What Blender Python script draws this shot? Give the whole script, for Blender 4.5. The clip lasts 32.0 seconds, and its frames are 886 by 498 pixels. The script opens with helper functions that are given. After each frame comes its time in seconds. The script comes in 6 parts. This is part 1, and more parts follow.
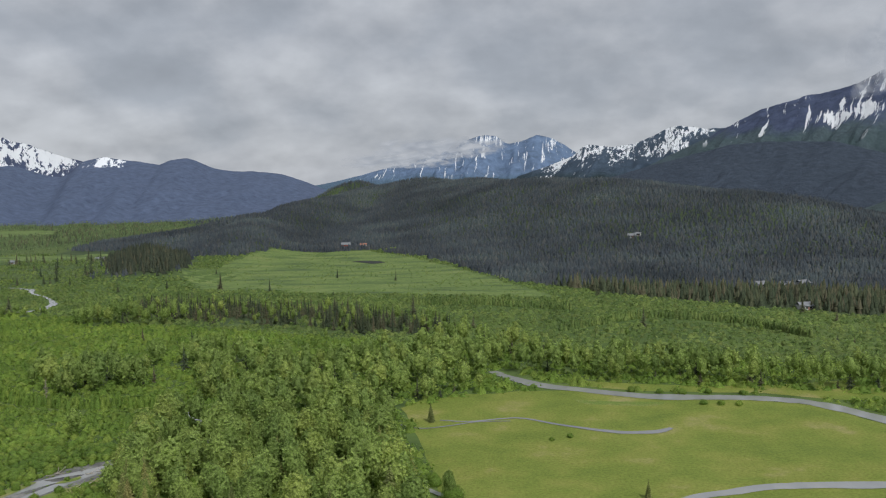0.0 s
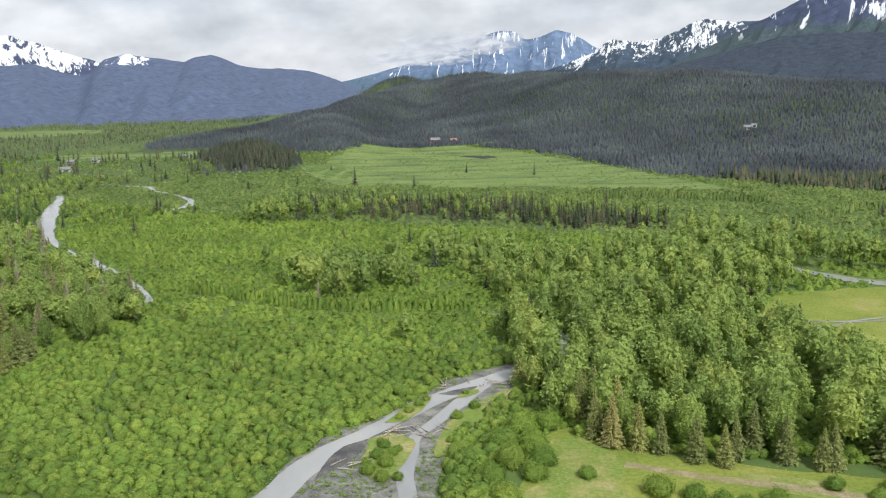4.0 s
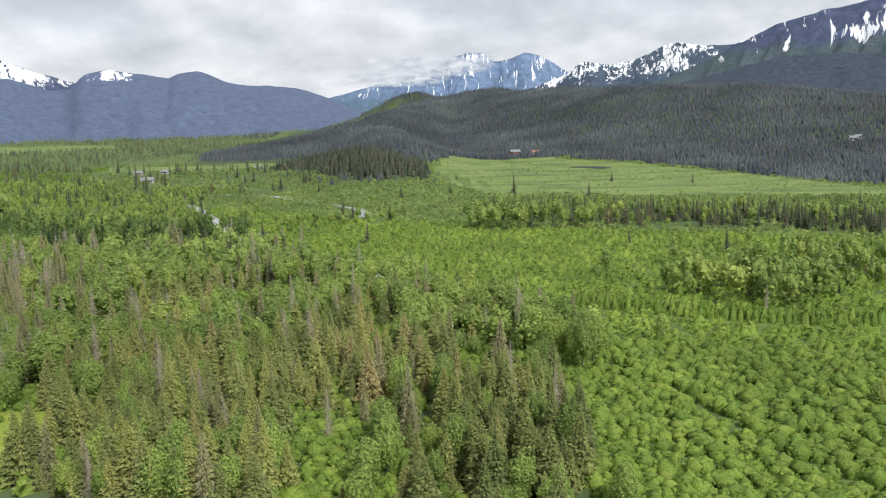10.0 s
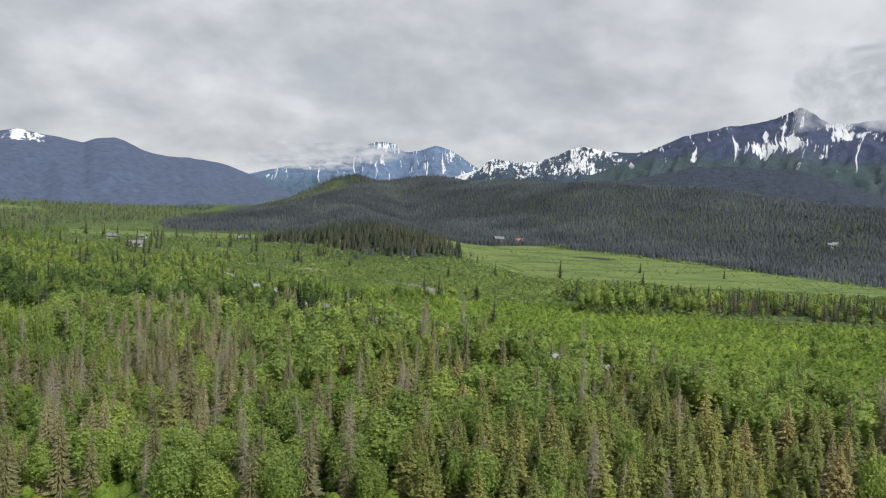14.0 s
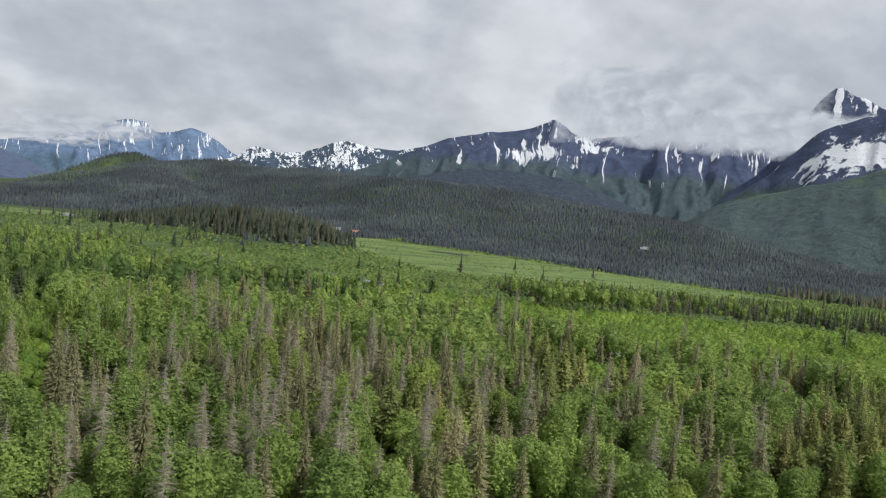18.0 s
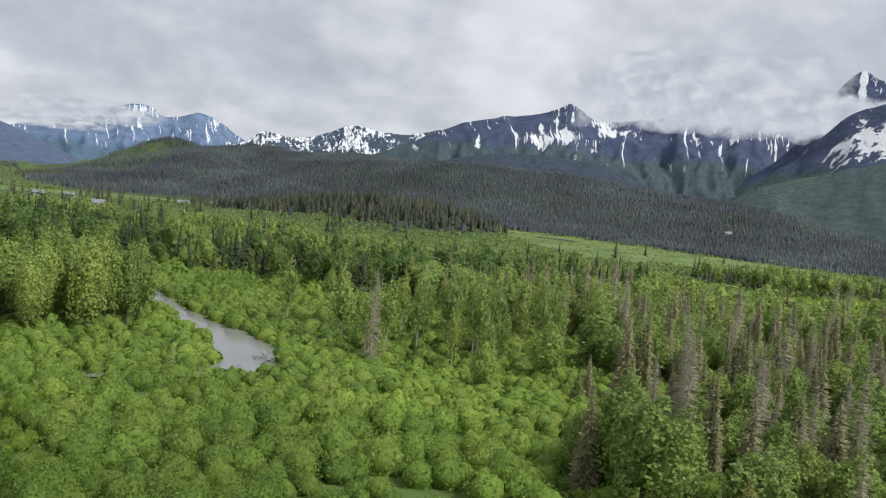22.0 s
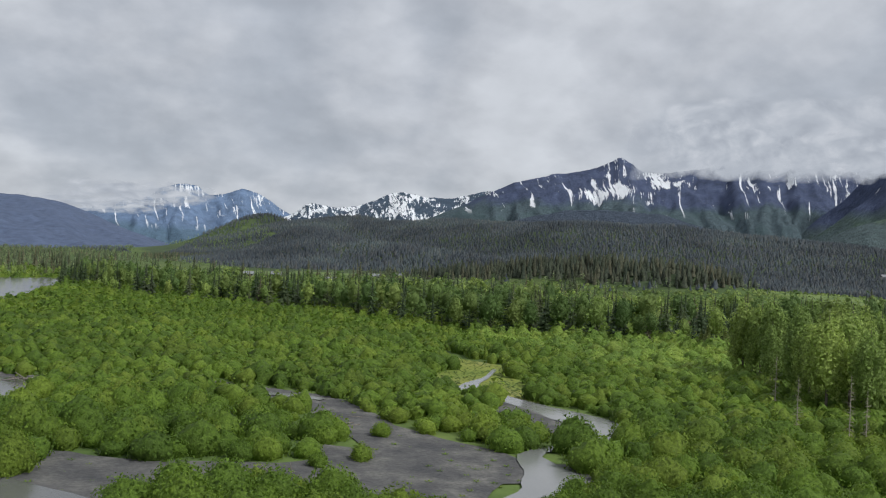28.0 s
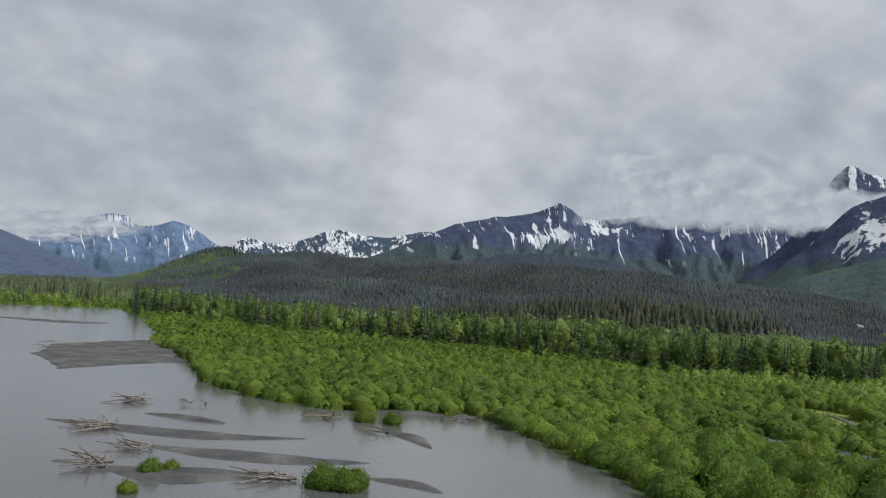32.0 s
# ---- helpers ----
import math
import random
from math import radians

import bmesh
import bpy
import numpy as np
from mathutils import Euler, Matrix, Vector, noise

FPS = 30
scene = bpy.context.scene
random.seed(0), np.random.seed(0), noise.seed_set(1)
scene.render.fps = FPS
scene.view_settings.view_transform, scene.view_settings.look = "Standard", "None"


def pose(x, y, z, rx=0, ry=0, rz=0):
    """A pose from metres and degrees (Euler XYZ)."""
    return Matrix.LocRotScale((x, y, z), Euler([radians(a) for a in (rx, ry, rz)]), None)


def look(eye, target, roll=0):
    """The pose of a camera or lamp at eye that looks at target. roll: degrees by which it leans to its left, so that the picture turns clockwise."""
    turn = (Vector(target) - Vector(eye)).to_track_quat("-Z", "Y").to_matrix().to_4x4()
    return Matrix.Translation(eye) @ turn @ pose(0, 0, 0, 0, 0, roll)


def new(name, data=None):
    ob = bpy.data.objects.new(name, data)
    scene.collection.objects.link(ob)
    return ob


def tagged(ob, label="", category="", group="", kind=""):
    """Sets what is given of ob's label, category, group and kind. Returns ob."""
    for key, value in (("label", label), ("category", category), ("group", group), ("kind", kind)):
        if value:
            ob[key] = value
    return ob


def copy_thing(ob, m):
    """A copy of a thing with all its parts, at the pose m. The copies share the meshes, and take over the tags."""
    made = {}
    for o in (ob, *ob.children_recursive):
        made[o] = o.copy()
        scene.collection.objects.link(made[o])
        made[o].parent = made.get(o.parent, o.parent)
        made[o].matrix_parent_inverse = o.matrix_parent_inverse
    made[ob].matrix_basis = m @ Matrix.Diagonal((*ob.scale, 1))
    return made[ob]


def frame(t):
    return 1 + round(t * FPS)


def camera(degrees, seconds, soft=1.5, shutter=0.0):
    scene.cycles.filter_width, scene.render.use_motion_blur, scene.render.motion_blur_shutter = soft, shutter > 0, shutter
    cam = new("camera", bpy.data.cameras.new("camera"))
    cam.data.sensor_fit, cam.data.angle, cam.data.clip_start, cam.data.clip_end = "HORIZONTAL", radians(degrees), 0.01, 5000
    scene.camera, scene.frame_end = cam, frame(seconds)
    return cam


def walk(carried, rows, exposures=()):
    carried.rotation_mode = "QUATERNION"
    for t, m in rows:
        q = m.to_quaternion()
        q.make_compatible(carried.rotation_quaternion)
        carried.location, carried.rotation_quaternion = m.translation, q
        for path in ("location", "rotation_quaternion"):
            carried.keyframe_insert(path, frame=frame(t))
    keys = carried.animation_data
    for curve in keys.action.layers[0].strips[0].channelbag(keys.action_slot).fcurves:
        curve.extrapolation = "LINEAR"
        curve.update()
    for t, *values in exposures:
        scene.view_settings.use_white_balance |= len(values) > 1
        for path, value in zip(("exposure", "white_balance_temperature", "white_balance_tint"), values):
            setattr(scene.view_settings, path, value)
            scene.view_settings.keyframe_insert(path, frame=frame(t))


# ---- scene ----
cam = camera(54.0, 32.0, soft=1.15)
# seconds, x, y, z, yaw, pitch, roll of the flight
EXPOSURES = [(0, -0.3, 6100, 10), (1.2, 0.25, 6150, 10), (3, 0.44, 6200, 10), (8, 0.45, 6200, 10), (12.5, 0.54, 6330, 11), (14.0, 0.14, 6350, 10), (16.5, -0.03, 6200, 10), (17.3, 0.0, 6150, 10), (19, 0.18, 6200, 10), (22, 0.2, 6200, 10), (24, 0.06, 6150, 10), (26, 0.0, 6100, 10), (32, -0.16, 6100, 10)]
PATH = [
    (0.0, 0.01, 0.00, 83.09, 1.925, -4.716, -1.148),
    (0.5, -14.47, 3.92, 82.45, 2.471, -7.419, -1.183),
    (1.0, -28.89, 7.92, 81.76, 2.447, -9.993, -1.087),
    (1.5, -43.35, 12.10, 81.00, 2.386, -12.102, -1.116),
    (2.0, -57.77, 16.57, 80.12, 2.143, -12.351, -1.489),
    (2.5, -71.96, 21.26, 79.10, 2.016, -12.385, -1.644),
    (3.0, -85.97, 26.06, 77.96, 1.926, -12.160, -1.595),
    (3.5, -99.81, 30.92, 76.64, 1.839, -11.576, -1.542),
    (4.0, -113.51, 35.88, 75.21, 1.745, -11.181, -1.559),
    (4.5, -127.02, 40.86, 73.76, 1.643, -10.936, -1.615),
    (5.0, -140.27, 45.77, 72.36, 1.533, -10.806, -1.679),
    (5.5, -153.22, 50.51, 71.10, 1.414, -10.754, -1.720),
    (6.0, -165.81, 54.99, 70.06, 1.287, -10.744, -1.708),
    (6.5, -178.21, 59.26, 69.16, 0.933, -10.760, -1.632),
    (7.0, -190.74, 63.52, 68.26, 0.430, -10.769, -1.570),
    (7.5, -203.47, 67.72, 67.26, 0.133, -10.749, -1.598),
    (8.0, -216.18, 71.98, 66.26, 0.032, -10.509, -1.543),
    (8.5, -228.86, 76.43, 65.24, -0.315, -9.985, -1.428),
    (9.0, -241.42, 81.21, 64.13, -1.305, -9.748, -1.274),
    (9.5, -253.77, 86.27, 62.93, -1.989, -9.691, -1.214),
    (10.0, -266.06, 91.33, 61.64, -2.343, -9.682, -1.203),
    (10.5, -278.44, 96.35, 60.39, -2.443, -9.970, -1.211),
    (11.0, -290.78, 101.28, 59.16, -2.520, -9.943, -1.203),
    (11.5, -303.14, 106.30, 57.91, -2.618, -9.960, -1.235),
    (12.0, -315.55, 111.55, 56.61, -2.722, -9.891, -1.227),
    (12.5, -327.93, 117.08, 55.22, -2.862, -9.697, -1.186),
    (13.0, -340.19, 122.87, 53.73, -3.314, -7.908, -0.332),
    (13.5, -352.23, 128.92, 52.17, -6.320, -5.402, 1.423),
    (14.0, -364.07, 135.07, 50.68, -10.024, -3.655, 2.792),
    (14.5, -375.70, 141.19, 49.26, -18.030, -2.380, 4.638),
    (15.0, -387.21, 147.20, 47.94, -22.941, -1.350, 5.684),
    (15.5, -398.65, 153.12, 46.69, -25.523, -0.643, 6.141),
    (16.0, -410.10, 158.99, 45.48, -26.540, -0.342, 6.217),
    (16.5, -421.62, 164.82, 44.29, -26.755, -0.526, 6.122),
    (17.0, -433.28, 170.66, 43.09, -26.935, -1.276, 6.063),
    (17.5, -444.84, 176.59, 41.90, -27.150, -2.077, 6.091),
    (18.0, -456.22, 182.74, 40.73, -27.302, -2.765, 6.097),
    (18.5, -467.62, 189.27, 39.58, -27.449, -3.142, 6.072),
    (19.0, -478.92, 196.14, 38.41, -27.579, -3.189, 6.098),
    (19.5, -490.00, 203.20, 37.18, -27.696, -3.178, 6.095),
    (20.0, -500.88, 210.30, 35.89, -27.781, -3.143, 6.064),
    (20.5, -511.62, 217.29, 34.52, -27.852, -3.104, 6.078),
    (21.0, -522.38, 224.14, 33.22, -27.982, -3.187, 6.058),
    (21.5, -533.00, 230.85, 31.97, -28.067, -3.233, 6.001),
    (22.0, -543.34, 237.68, 30.78, -28.180, -3.695, 5.935),
    (22.5, -553.43, 244.64, 29.75, -28.015, -4.019, 5.793),
    (23.0, -563.44, 251.64, 28.89, -26.425, -4.129, 5.346),
    (23.5, -573.55, 258.48, 28.02, -25.470, -3.937, 5.133),
    (24.0, -583.64, 265.28, 27.26, -25.454, -1.640, 4.299),
    (24.5, -593.38, 272.14, 26.49, -25.429, -0.111, 3.704),
    (25.0, -602.91, 279.24, 25.67, -25.525, -0.034, 2.994),
    (25.5, -612.26, 286.73, 24.87, -25.567, 0.026, 2.546),
    (26.0, -621.31, 294.05, 24.05, -25.681, 0.064, 2.540),
    (26.5, -630.17, 300.77, 23.10, -25.785, -0.091, 2.688),
    (27.0, -638.74, 306.46, 22.42, -26.007, -0.194, 2.656),
    (27.5, -646.95, 310.72, 22.10, -26.297, -0.110, 2.585),
    (28.0, -655.10, 314.51, 21.89, -26.603, 0.294, 2.615),
    (28.5, -663.50, 318.80, 21.53, -26.877, 1.153, 2.885),
    (29.0, -672.13, 323.65, 21.01, -27.067, 2.601, 3.536),
    (29.5, -680.39, 328.54, 20.56, -27.452, 3.415, 3.844),
    (30.0, -688.67, 333.76, 19.96, -28.437, 3.741, 3.940),
    (30.5, -696.85, 339.34, 19.23, -29.206, 3.784, 3.982),
    (31.0, -704.78, 345.37, 18.34, -29.699, 3.626, 4.110),
    (31.5, -712.40, 351.76, 17.47, -30.649, 3.266, 4.207),
    (32.0, -719.89, 357.95, 16.62, -31.742, 3.246, 4.123),
]


def flown(t, x, y, z, yaw, pitch, roll):
    a, b = radians(yaw), radians(pitch)
    return t, look((x, y, z), (x - 100 * math.sin(a) * math.cos(b), y + 100 * math.cos(a) * math.cos(b), z + 100 * math.sin(b)), roll)


walk(cam, [flown(*row) for row in PATH], EXPOSURES)

# ---- light ----
world = bpy.data.worlds.new("sky")
scene.world = world
world.use_nodes = True


def build_world():
    nt = world.node_tree
    nt.nodes.clear()
    n = nt.nodes.new
    out, bg = n("ShaderNodeOutputWorld"), n("ShaderNodeBackground")
    sky = n("ShaderNodeTexSky")
    sky.sky_type, sky.sun_disc = "NISHITA", False
    sky.sun_elevation, sky.sun_rotation = SUN_EL, SUN_AZ
    tc, sep = n("ShaderNodeTexCoord"), n("ShaderNodeSeparateXYZ")
    nt.links.new(tc.outputs["Generated"], sep.inputs[0])
    # flat cloud deck overhead: direction projected on a plane
    zc = n("ShaderNodeMath"); zc.operation = "MAXIMUM"; zc.inputs[1].default_value = 0.0
    za = n("ShaderNodeMath"); za.operation = "ADD"; za.inputs[1].default_value = 0.5
    nt.links.new(sep.outputs[2], zc.inputs[0]); nt.links.new(zc.outputs[0], za.inputs[0])
    dx, dy = n("ShaderNodeMath"), n("ShaderNodeMath")
    dx.operation = dy.operation = "DIVIDE"
    nt.links.new(sep.outputs[0], dx.inputs[0]); nt.links.new(za.outputs[0], dx.inputs[1])
    nt.links.new(sep.outputs[1], dy.inputs[0]); nt.links.new(za.outputs[0], dy.inputs[1])
    comb = n("ShaderNodeCombineXYZ")
    nt.links.new(dx.outputs[0], comb.inputs[0]); nt.links.new(dy.outputs[0], comb.inputs[1])

    def noise_node(scale, detail, rough, dist, off):
        mp = n("ShaderNodeMapping")
        mp.inputs["Location"].default_value = off
        nt.links.new(comb.outputs[0], mp.inputs[0])
        t = n("ShaderNodeTexNoise")
        t.inputs["Scale"].default_value, t.inputs["Detail"].default_value = scale, detail
        t.inputs["Roughness"].default_value, t.inputs["Distortion"].default_value = rough, dist
        nt.links.new(mp.outputs[0], t.inputs["Vector"])
        return t

    big = noise_node(1.9, 4, 0.5, 0.0, (3.1, 7.7, 0))
    small, under = noise_node(4.6, 7, 0.5, 0.0, (1.0, 2.0, 4.0)), noise_node(4.6, 7, 0.5, 0.0, (1.015, 1.955, 4.0))
    ramp = n("ShaderNodeValToRGB")
    e = ramp.color_ramp.elements
    e[0].position, e[0].color = 0.41, (0.50, 0.52, 0.55, 1)
    e[1].position, e[1].color = 0.59, (0.71, 0.713, 0.72, 1)
    for q, c in ((0.465, (0.55, 0.565, 0.59, 1)), (0.51, (0.615, 0.622, 0.638, 1))):
        e.new(q).color = c
    mix = n("ShaderNodeMix"); mix.inputs[0].default_value = 0.5
    nt.links.new(big.outputs[0], mix.inputs[2]); nt.links.new(small.outputs[0], mix.inputs[3])
    nt.links.new(mix.outputs[0], ramp.inputs[0])
    # the lumps are lit from above and grey beneath
    dif, fac, one = n("ShaderNodeMath"), n("ShaderNodeMath"), n("ShaderNodeMath")
    dif.operation, fac.operation, one.operation = "SUBTRACT", "MULTIPLY", "ADD"
    fac.inputs[1].default_value, one.inputs[1].default_value = RELIEF, 1.0
    nt.links.new(small.outputs[0], dif.inputs[0]); nt.links.new(under.outputs[0], dif.inputs[1])
    nt.links.new(dif.outputs[0], fac.inputs[0]); nt.links.new(fac.outputs[0], one.inputs[0])
    lit = n("ShaderNodeMix"); lit.data_type = "RGBA"; lit.blend_type = "MULTIPLY"; lit.inputs[0].default_value = 1
    nt.links.new(ramp.outputs[0], lit.inputs[6]); nt.links.new(one.outputs[0], lit.inputs[7])
    # a thin share of the clear sky shows through the deck
    skyk = n("ShaderNodeMix"); skyk.data_type = "RGBA"; skyk.blend_type = "MULTIPLY"; skyk.inputs[0].default_value = 1
    skyk.inputs[7].default_value = (SKY_K, SKY_K, SKY_K, 1)
    nt.links.new(sky.outputs[0], skyk.inputs[6])
    cm = n("ShaderNodeMix"); cm.data_type = "RGBA"; cm.inputs[0].default_value = 0.94
    nt.links.new(skyk.outputs[2], cm.inputs[6]); nt.links.new(lit.outputs[2], cm.inputs[7])
    nt.links.new(cm.outputs[2], bg.inputs[0])
    bg.inputs[1].default_value = WORLD_K
    nt.links.new(bg.outputs[0], out.inputs[0])


SUN_EL, SUN_AZ, SKY_K, WORLD_K, RELIEF = radians(46), radians(150), 0.1, 0.91, 0.7
build_world()
sun = new("sun", bpy.data.lights.new("sun", "SUN"))
sun.data.energy, sun.data.angle, sun.data.color = 3.15, radians(10), (1.0, 0.96, 0.88)
sun.matrix_world = look((900 * math.sin(SUN_AZ) * math.cos(SUN_EL), 900 * math.cos(SUN_AZ) * math.cos(SUN_EL), 900 * math.sin(SUN_EL)), (0, 0, 0))


# ---- materials ----
def material(name, rough=0.8, spec=0.2):
    m = bpy.data.materials.new(name)
    m.use_nodes = True
    b = m.node_tree.nodes["Principled BSDF"]
    b.inputs["Roughness"].default_value, b.inputs["Specular IOR Level"].default_value = rough, spec
    return m, m.node_tree, b


def link(nt, a, b):
    nt.links.new(a, b)


def tex_noise(nt, scale, detail=4, rough=0.55, coord="Object", stretch=(1, 1, 1), dist=0.0):
    tc, mp, t = nt.nodes.new("ShaderNodeTexCoord"), nt.nodes.new("ShaderNodeMapping"), nt.nodes.new("ShaderNodeTexNoise")
    mp.inputs["Scale"].default_value = stretch
    t.inputs["Scale"].default_value, t.inputs["Detail"].default_value, t.inputs["Roughness"].default_value = scale, detail, rough
    t.inputs["Distortion"].default_value = dist
    link(nt, tc.outputs[coord], mp.inputs[0]); link(nt, mp.outputs[0], t.inputs["Vector"])
    return t.outputs[0]


def ramp_of(nt, value, stops):
    r = nt.nodes.new("ShaderNodeValToRGB")
    e = r.color_ramp.elements
    while len(e) < len(stops):
        e.new(0.5)
    for k, (p, c) in zip(e, stops):
        k.position, k.color = p, (*c, 1)
    link(nt, value, r.inputs[0])
    return r.outputs[0]


def mixed(nt, fac, a, b, blend="MIX"):
    m = nt.nodes.new("ShaderNodeMix")
    m.data_type, m.blend_type = "RGBA", blend
    for s, v in ((m.inputs[0], fac), (m.inputs[6], a), (m.inputs[7], b)):
        if isinstance(v, (int, float)):
            s.default_value = v
        elif isinstance(v, tuple):
            s.default_value = (*v, 1)
        else:
            link(nt, v, s)
    return m.outputs[2]


def math_node(nt, op, a, b=0.0, clamp=False):
    m = nt.nodes.new("ShaderNodeMath")
    m.operation, m.use_clamp = op, clamp
    for s, v in zip(m.inputs, (a, b)):
        if isinstance(v, (int, float)):
            s.default_value = v
        else:
            link(nt, v, s)
    return m.outputs[0]


def bumped(nt, b, height, strength, distance):
    n = nt.nodes.new("ShaderNodeBump")
    n.inputs["Strength"].default_value, n.inputs["Distance"].default_value = strength, distance
    link(nt, height, n.inputs["Height"]); link(nt, n.outputs[0], b.inputs["Normal"])


def foliage(name, stops, patch=((0.35, (0.75, 0.78, 0.7)), (0.7, (1.15, 1.12, 1.0))), patch_scale=0.03, leaf=0.3, grain=2.6, lo=0.6, hi=1.35):
    """Leaves: each tree has its own tint, each leaf clump varies a little, and stands differ in broad patches."""
    m, nt, b = material(name, 0.6, 0.25)
    at = nt.nodes.new("ShaderNodeAttribute"); at.attribute_name = "tint"
    oi = nt.nodes.new("ShaderNodeObjectInfo")
    own = math_node(nt, "FRACT", math_node(nt, "ADD", at.outputs["Fac"], oi.outputs["Random"]))
    col = ramp_of(nt, own, stops)
    geo = nt.nodes.new("ShaderNodeNewGeometry")
    isl = ramp_of(nt, geo.outputs["Random Per Island"], ((0.0, (1 - leaf,) * 3), (1.0, (1 + leaf, 1 + leaf, 1 + leaf * 0.8))))
    col = mixed(nt, 1.0, col, isl, "MULTIPLY")
    tn = nt.nodes.new("ShaderNodeTexNoise")
    tn.inputs["Scale"].default_value, tn.inputs["Detail"].default_value = patch_scale, 3
    link(nt, geo.outputs["Position"], tn.inputs["Vector"])
    col = mixed(nt, 1.0, col, ramp_of(nt, tn.outputs[0], patch), "MULTIPLY")
    tf = nt.nodes.new("ShaderNodeTexNoise")
    tf.inputs["Scale"].default_value, tf.inputs["Detail"].default_value, tf.inputs["Roughness"].default_value = grain, 3, 0.7
    link(nt, geo.outputs["Position"], tf.inputs["Vector"])
    col = mixed(nt, 1.0, col, ramp_of(nt, tf.outputs[0], ((0.37, (lo, lo * 1.03, lo)), (0.5, (0.96, 0.98, 0.94)), (0.63, (hi, hi, hi * 0.93)))), "MULTIPLY")
    link(nt, col, b.inputs["Base Color"])
    bumped(nt, b, tf.outputs[0], 0.9, 0.3)
    tr = nt.nodes.new("ShaderNodeBsdfTranslucent")
    link(nt, col, tr.inputs["Color"])
    ms = nt.nodes.new("ShaderNodeMixShader"); ms.inputs[0].default_value = 0.42
    link(nt, b.outputs[0], ms.inputs[1]); link(nt, tr.outputs[0], ms.inputs[2])
    link(nt, ms.outputs[0], nt.nodes["Material Output"].inputs[0])
    return m


# river willow: deeper green, and darkened to stand in for duller light there
M_DIMWILLOW = foliage("river_willow_leaves", ((0.0, (0.12, 0.20, 0.033)), (0.5, (0.157, 0.248, 0.036)), (1.0, (0.21, 0.285, 0.045))), leaf=0.14, grain=2.8, lo=0.68, hi=1.24)
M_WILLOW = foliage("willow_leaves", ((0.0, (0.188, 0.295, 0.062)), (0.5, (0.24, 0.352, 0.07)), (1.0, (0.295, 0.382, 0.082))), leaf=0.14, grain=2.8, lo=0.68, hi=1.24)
# far willow: the softening of distance haze is put into its colour
M_HAZEWILLOW = foliage("hazed_willow_leaves", ((0.0, (0.165, 0.245, 0.078)), (0.5, (0.205, 0.285, 0.09)), (1.0, (0.255, 0.315, 0.105))), leaf=0.15, grain=1.4, lo=0.7, hi=1.25)
M_BROAD = foliage("cottonwood_leaves", ((0.0, (0.245, 0.34, 0.105)), (0.4, (0.30, 0.395, 0.12)), (0.75, (0.325, 0.42, 0.125)), (1.0, (0.365, 0.435, 0.13))), leaf=0.1, grain=2.4, lo=0.6, hi=1.34)
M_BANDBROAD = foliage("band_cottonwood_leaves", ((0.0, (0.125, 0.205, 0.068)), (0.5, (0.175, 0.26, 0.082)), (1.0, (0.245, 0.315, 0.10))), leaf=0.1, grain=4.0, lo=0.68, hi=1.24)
# far cottonwood: paler and greyer, with valley haze painted into the leaves
M_HAZEBROAD = foliage("hazed_cottonwood_leaves", ((0.0, (0.205, 0.27, 0.155)), (0.6, (0.25, 0.315, 0.178)), (1.0, (0.285, 0.34, 0.19))), leaf=0.08, grain=1.2, lo=0.75, hi=1.2)
M_SPRUCE = foliage("spruce_needles", ((0.0, (0.245, 0.29, 0.12)), (0.5, (0.335, 0.365, 0.148)), (0.85, (0.40, 0.42, 0.16)), (0.96, (0.44, 0.41, 0.19)), (1.0, (0.44, 0.38, 0.21))), leaf=0.18, grain=3.6, lo=0.5, hi=1.36)
M_BROWN = foliage("browned_needles", ((0.0, (0.31, 0.31, 0.18)), (0.5, (0.38, 0.36, 0.225)), (1.0, (0.46, 0.42, 0.285))), leaf=0.18, grain=3.6, lo=0.5, hi=1.36)
M_MIDSPRUCE = foliage("dark_spruce_needles", ((0.0, (0.10, 0.13, 0.088)), (0.6, (0.14, 0.16, 0.10)), (1.0, (0.20, 0.18, 0.13))), leaf=0.15, grain=2.0)
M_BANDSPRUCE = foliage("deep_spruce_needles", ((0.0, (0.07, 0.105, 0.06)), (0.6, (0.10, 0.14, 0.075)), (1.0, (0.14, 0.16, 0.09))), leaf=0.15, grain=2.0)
M_KNOLL = foliage("knoll_spruce_needles", ((0.0, (0.066, 0.085, 0.068)), (0.6, (0.092, 0.106, 0.078)), (1.0, (0.125, 0.123, 0.09))), leaf=0.12, grain=1.2)
# bluish distance haze is put into the needles' colour
M_HAZESPRUCE = foliage("hazed_spruce_needles", ((0.0, (0.088, 0.106, 0.134)), (0.6, (0.108, 0.126, 0.148)), (1.0, (0.14, 0.143, 0.15))), patch=((0.3, (0.6, 0.62, 0.62)), (0.5, (0.95, 0.95, 0.95)), (0.7, (1.35, 1.4, 1.25))), patch_scale=0.011, leaf=0.08, grain=0.5, lo=0.8, hi=1.15)


def m_plain(name, stops, scale, rough=0.85, spec=0.15, bump=0.0, stretch=(1, 1, 1), fine=None):
    m, nt, b = material(name, rough, spec)
    n1 = tex_noise(nt, scale, 5, 0.6, stretch=stretch)
    col = ramp_of(nt, n1, stops)
    if fine:
        n2 = tex_noise(nt, fine, 3, 0.6)
        col = mixed(nt, 1.0, col, ramp_of(nt, n2, ((0.3, (0.8,) * 3), (0.7, (1.2,) * 3))), "MULTIPLY")
        if bump:
            bumped(nt, b, n2, bump, 0.1)
    link(nt, col, b.inputs["Base Color"])
    return m


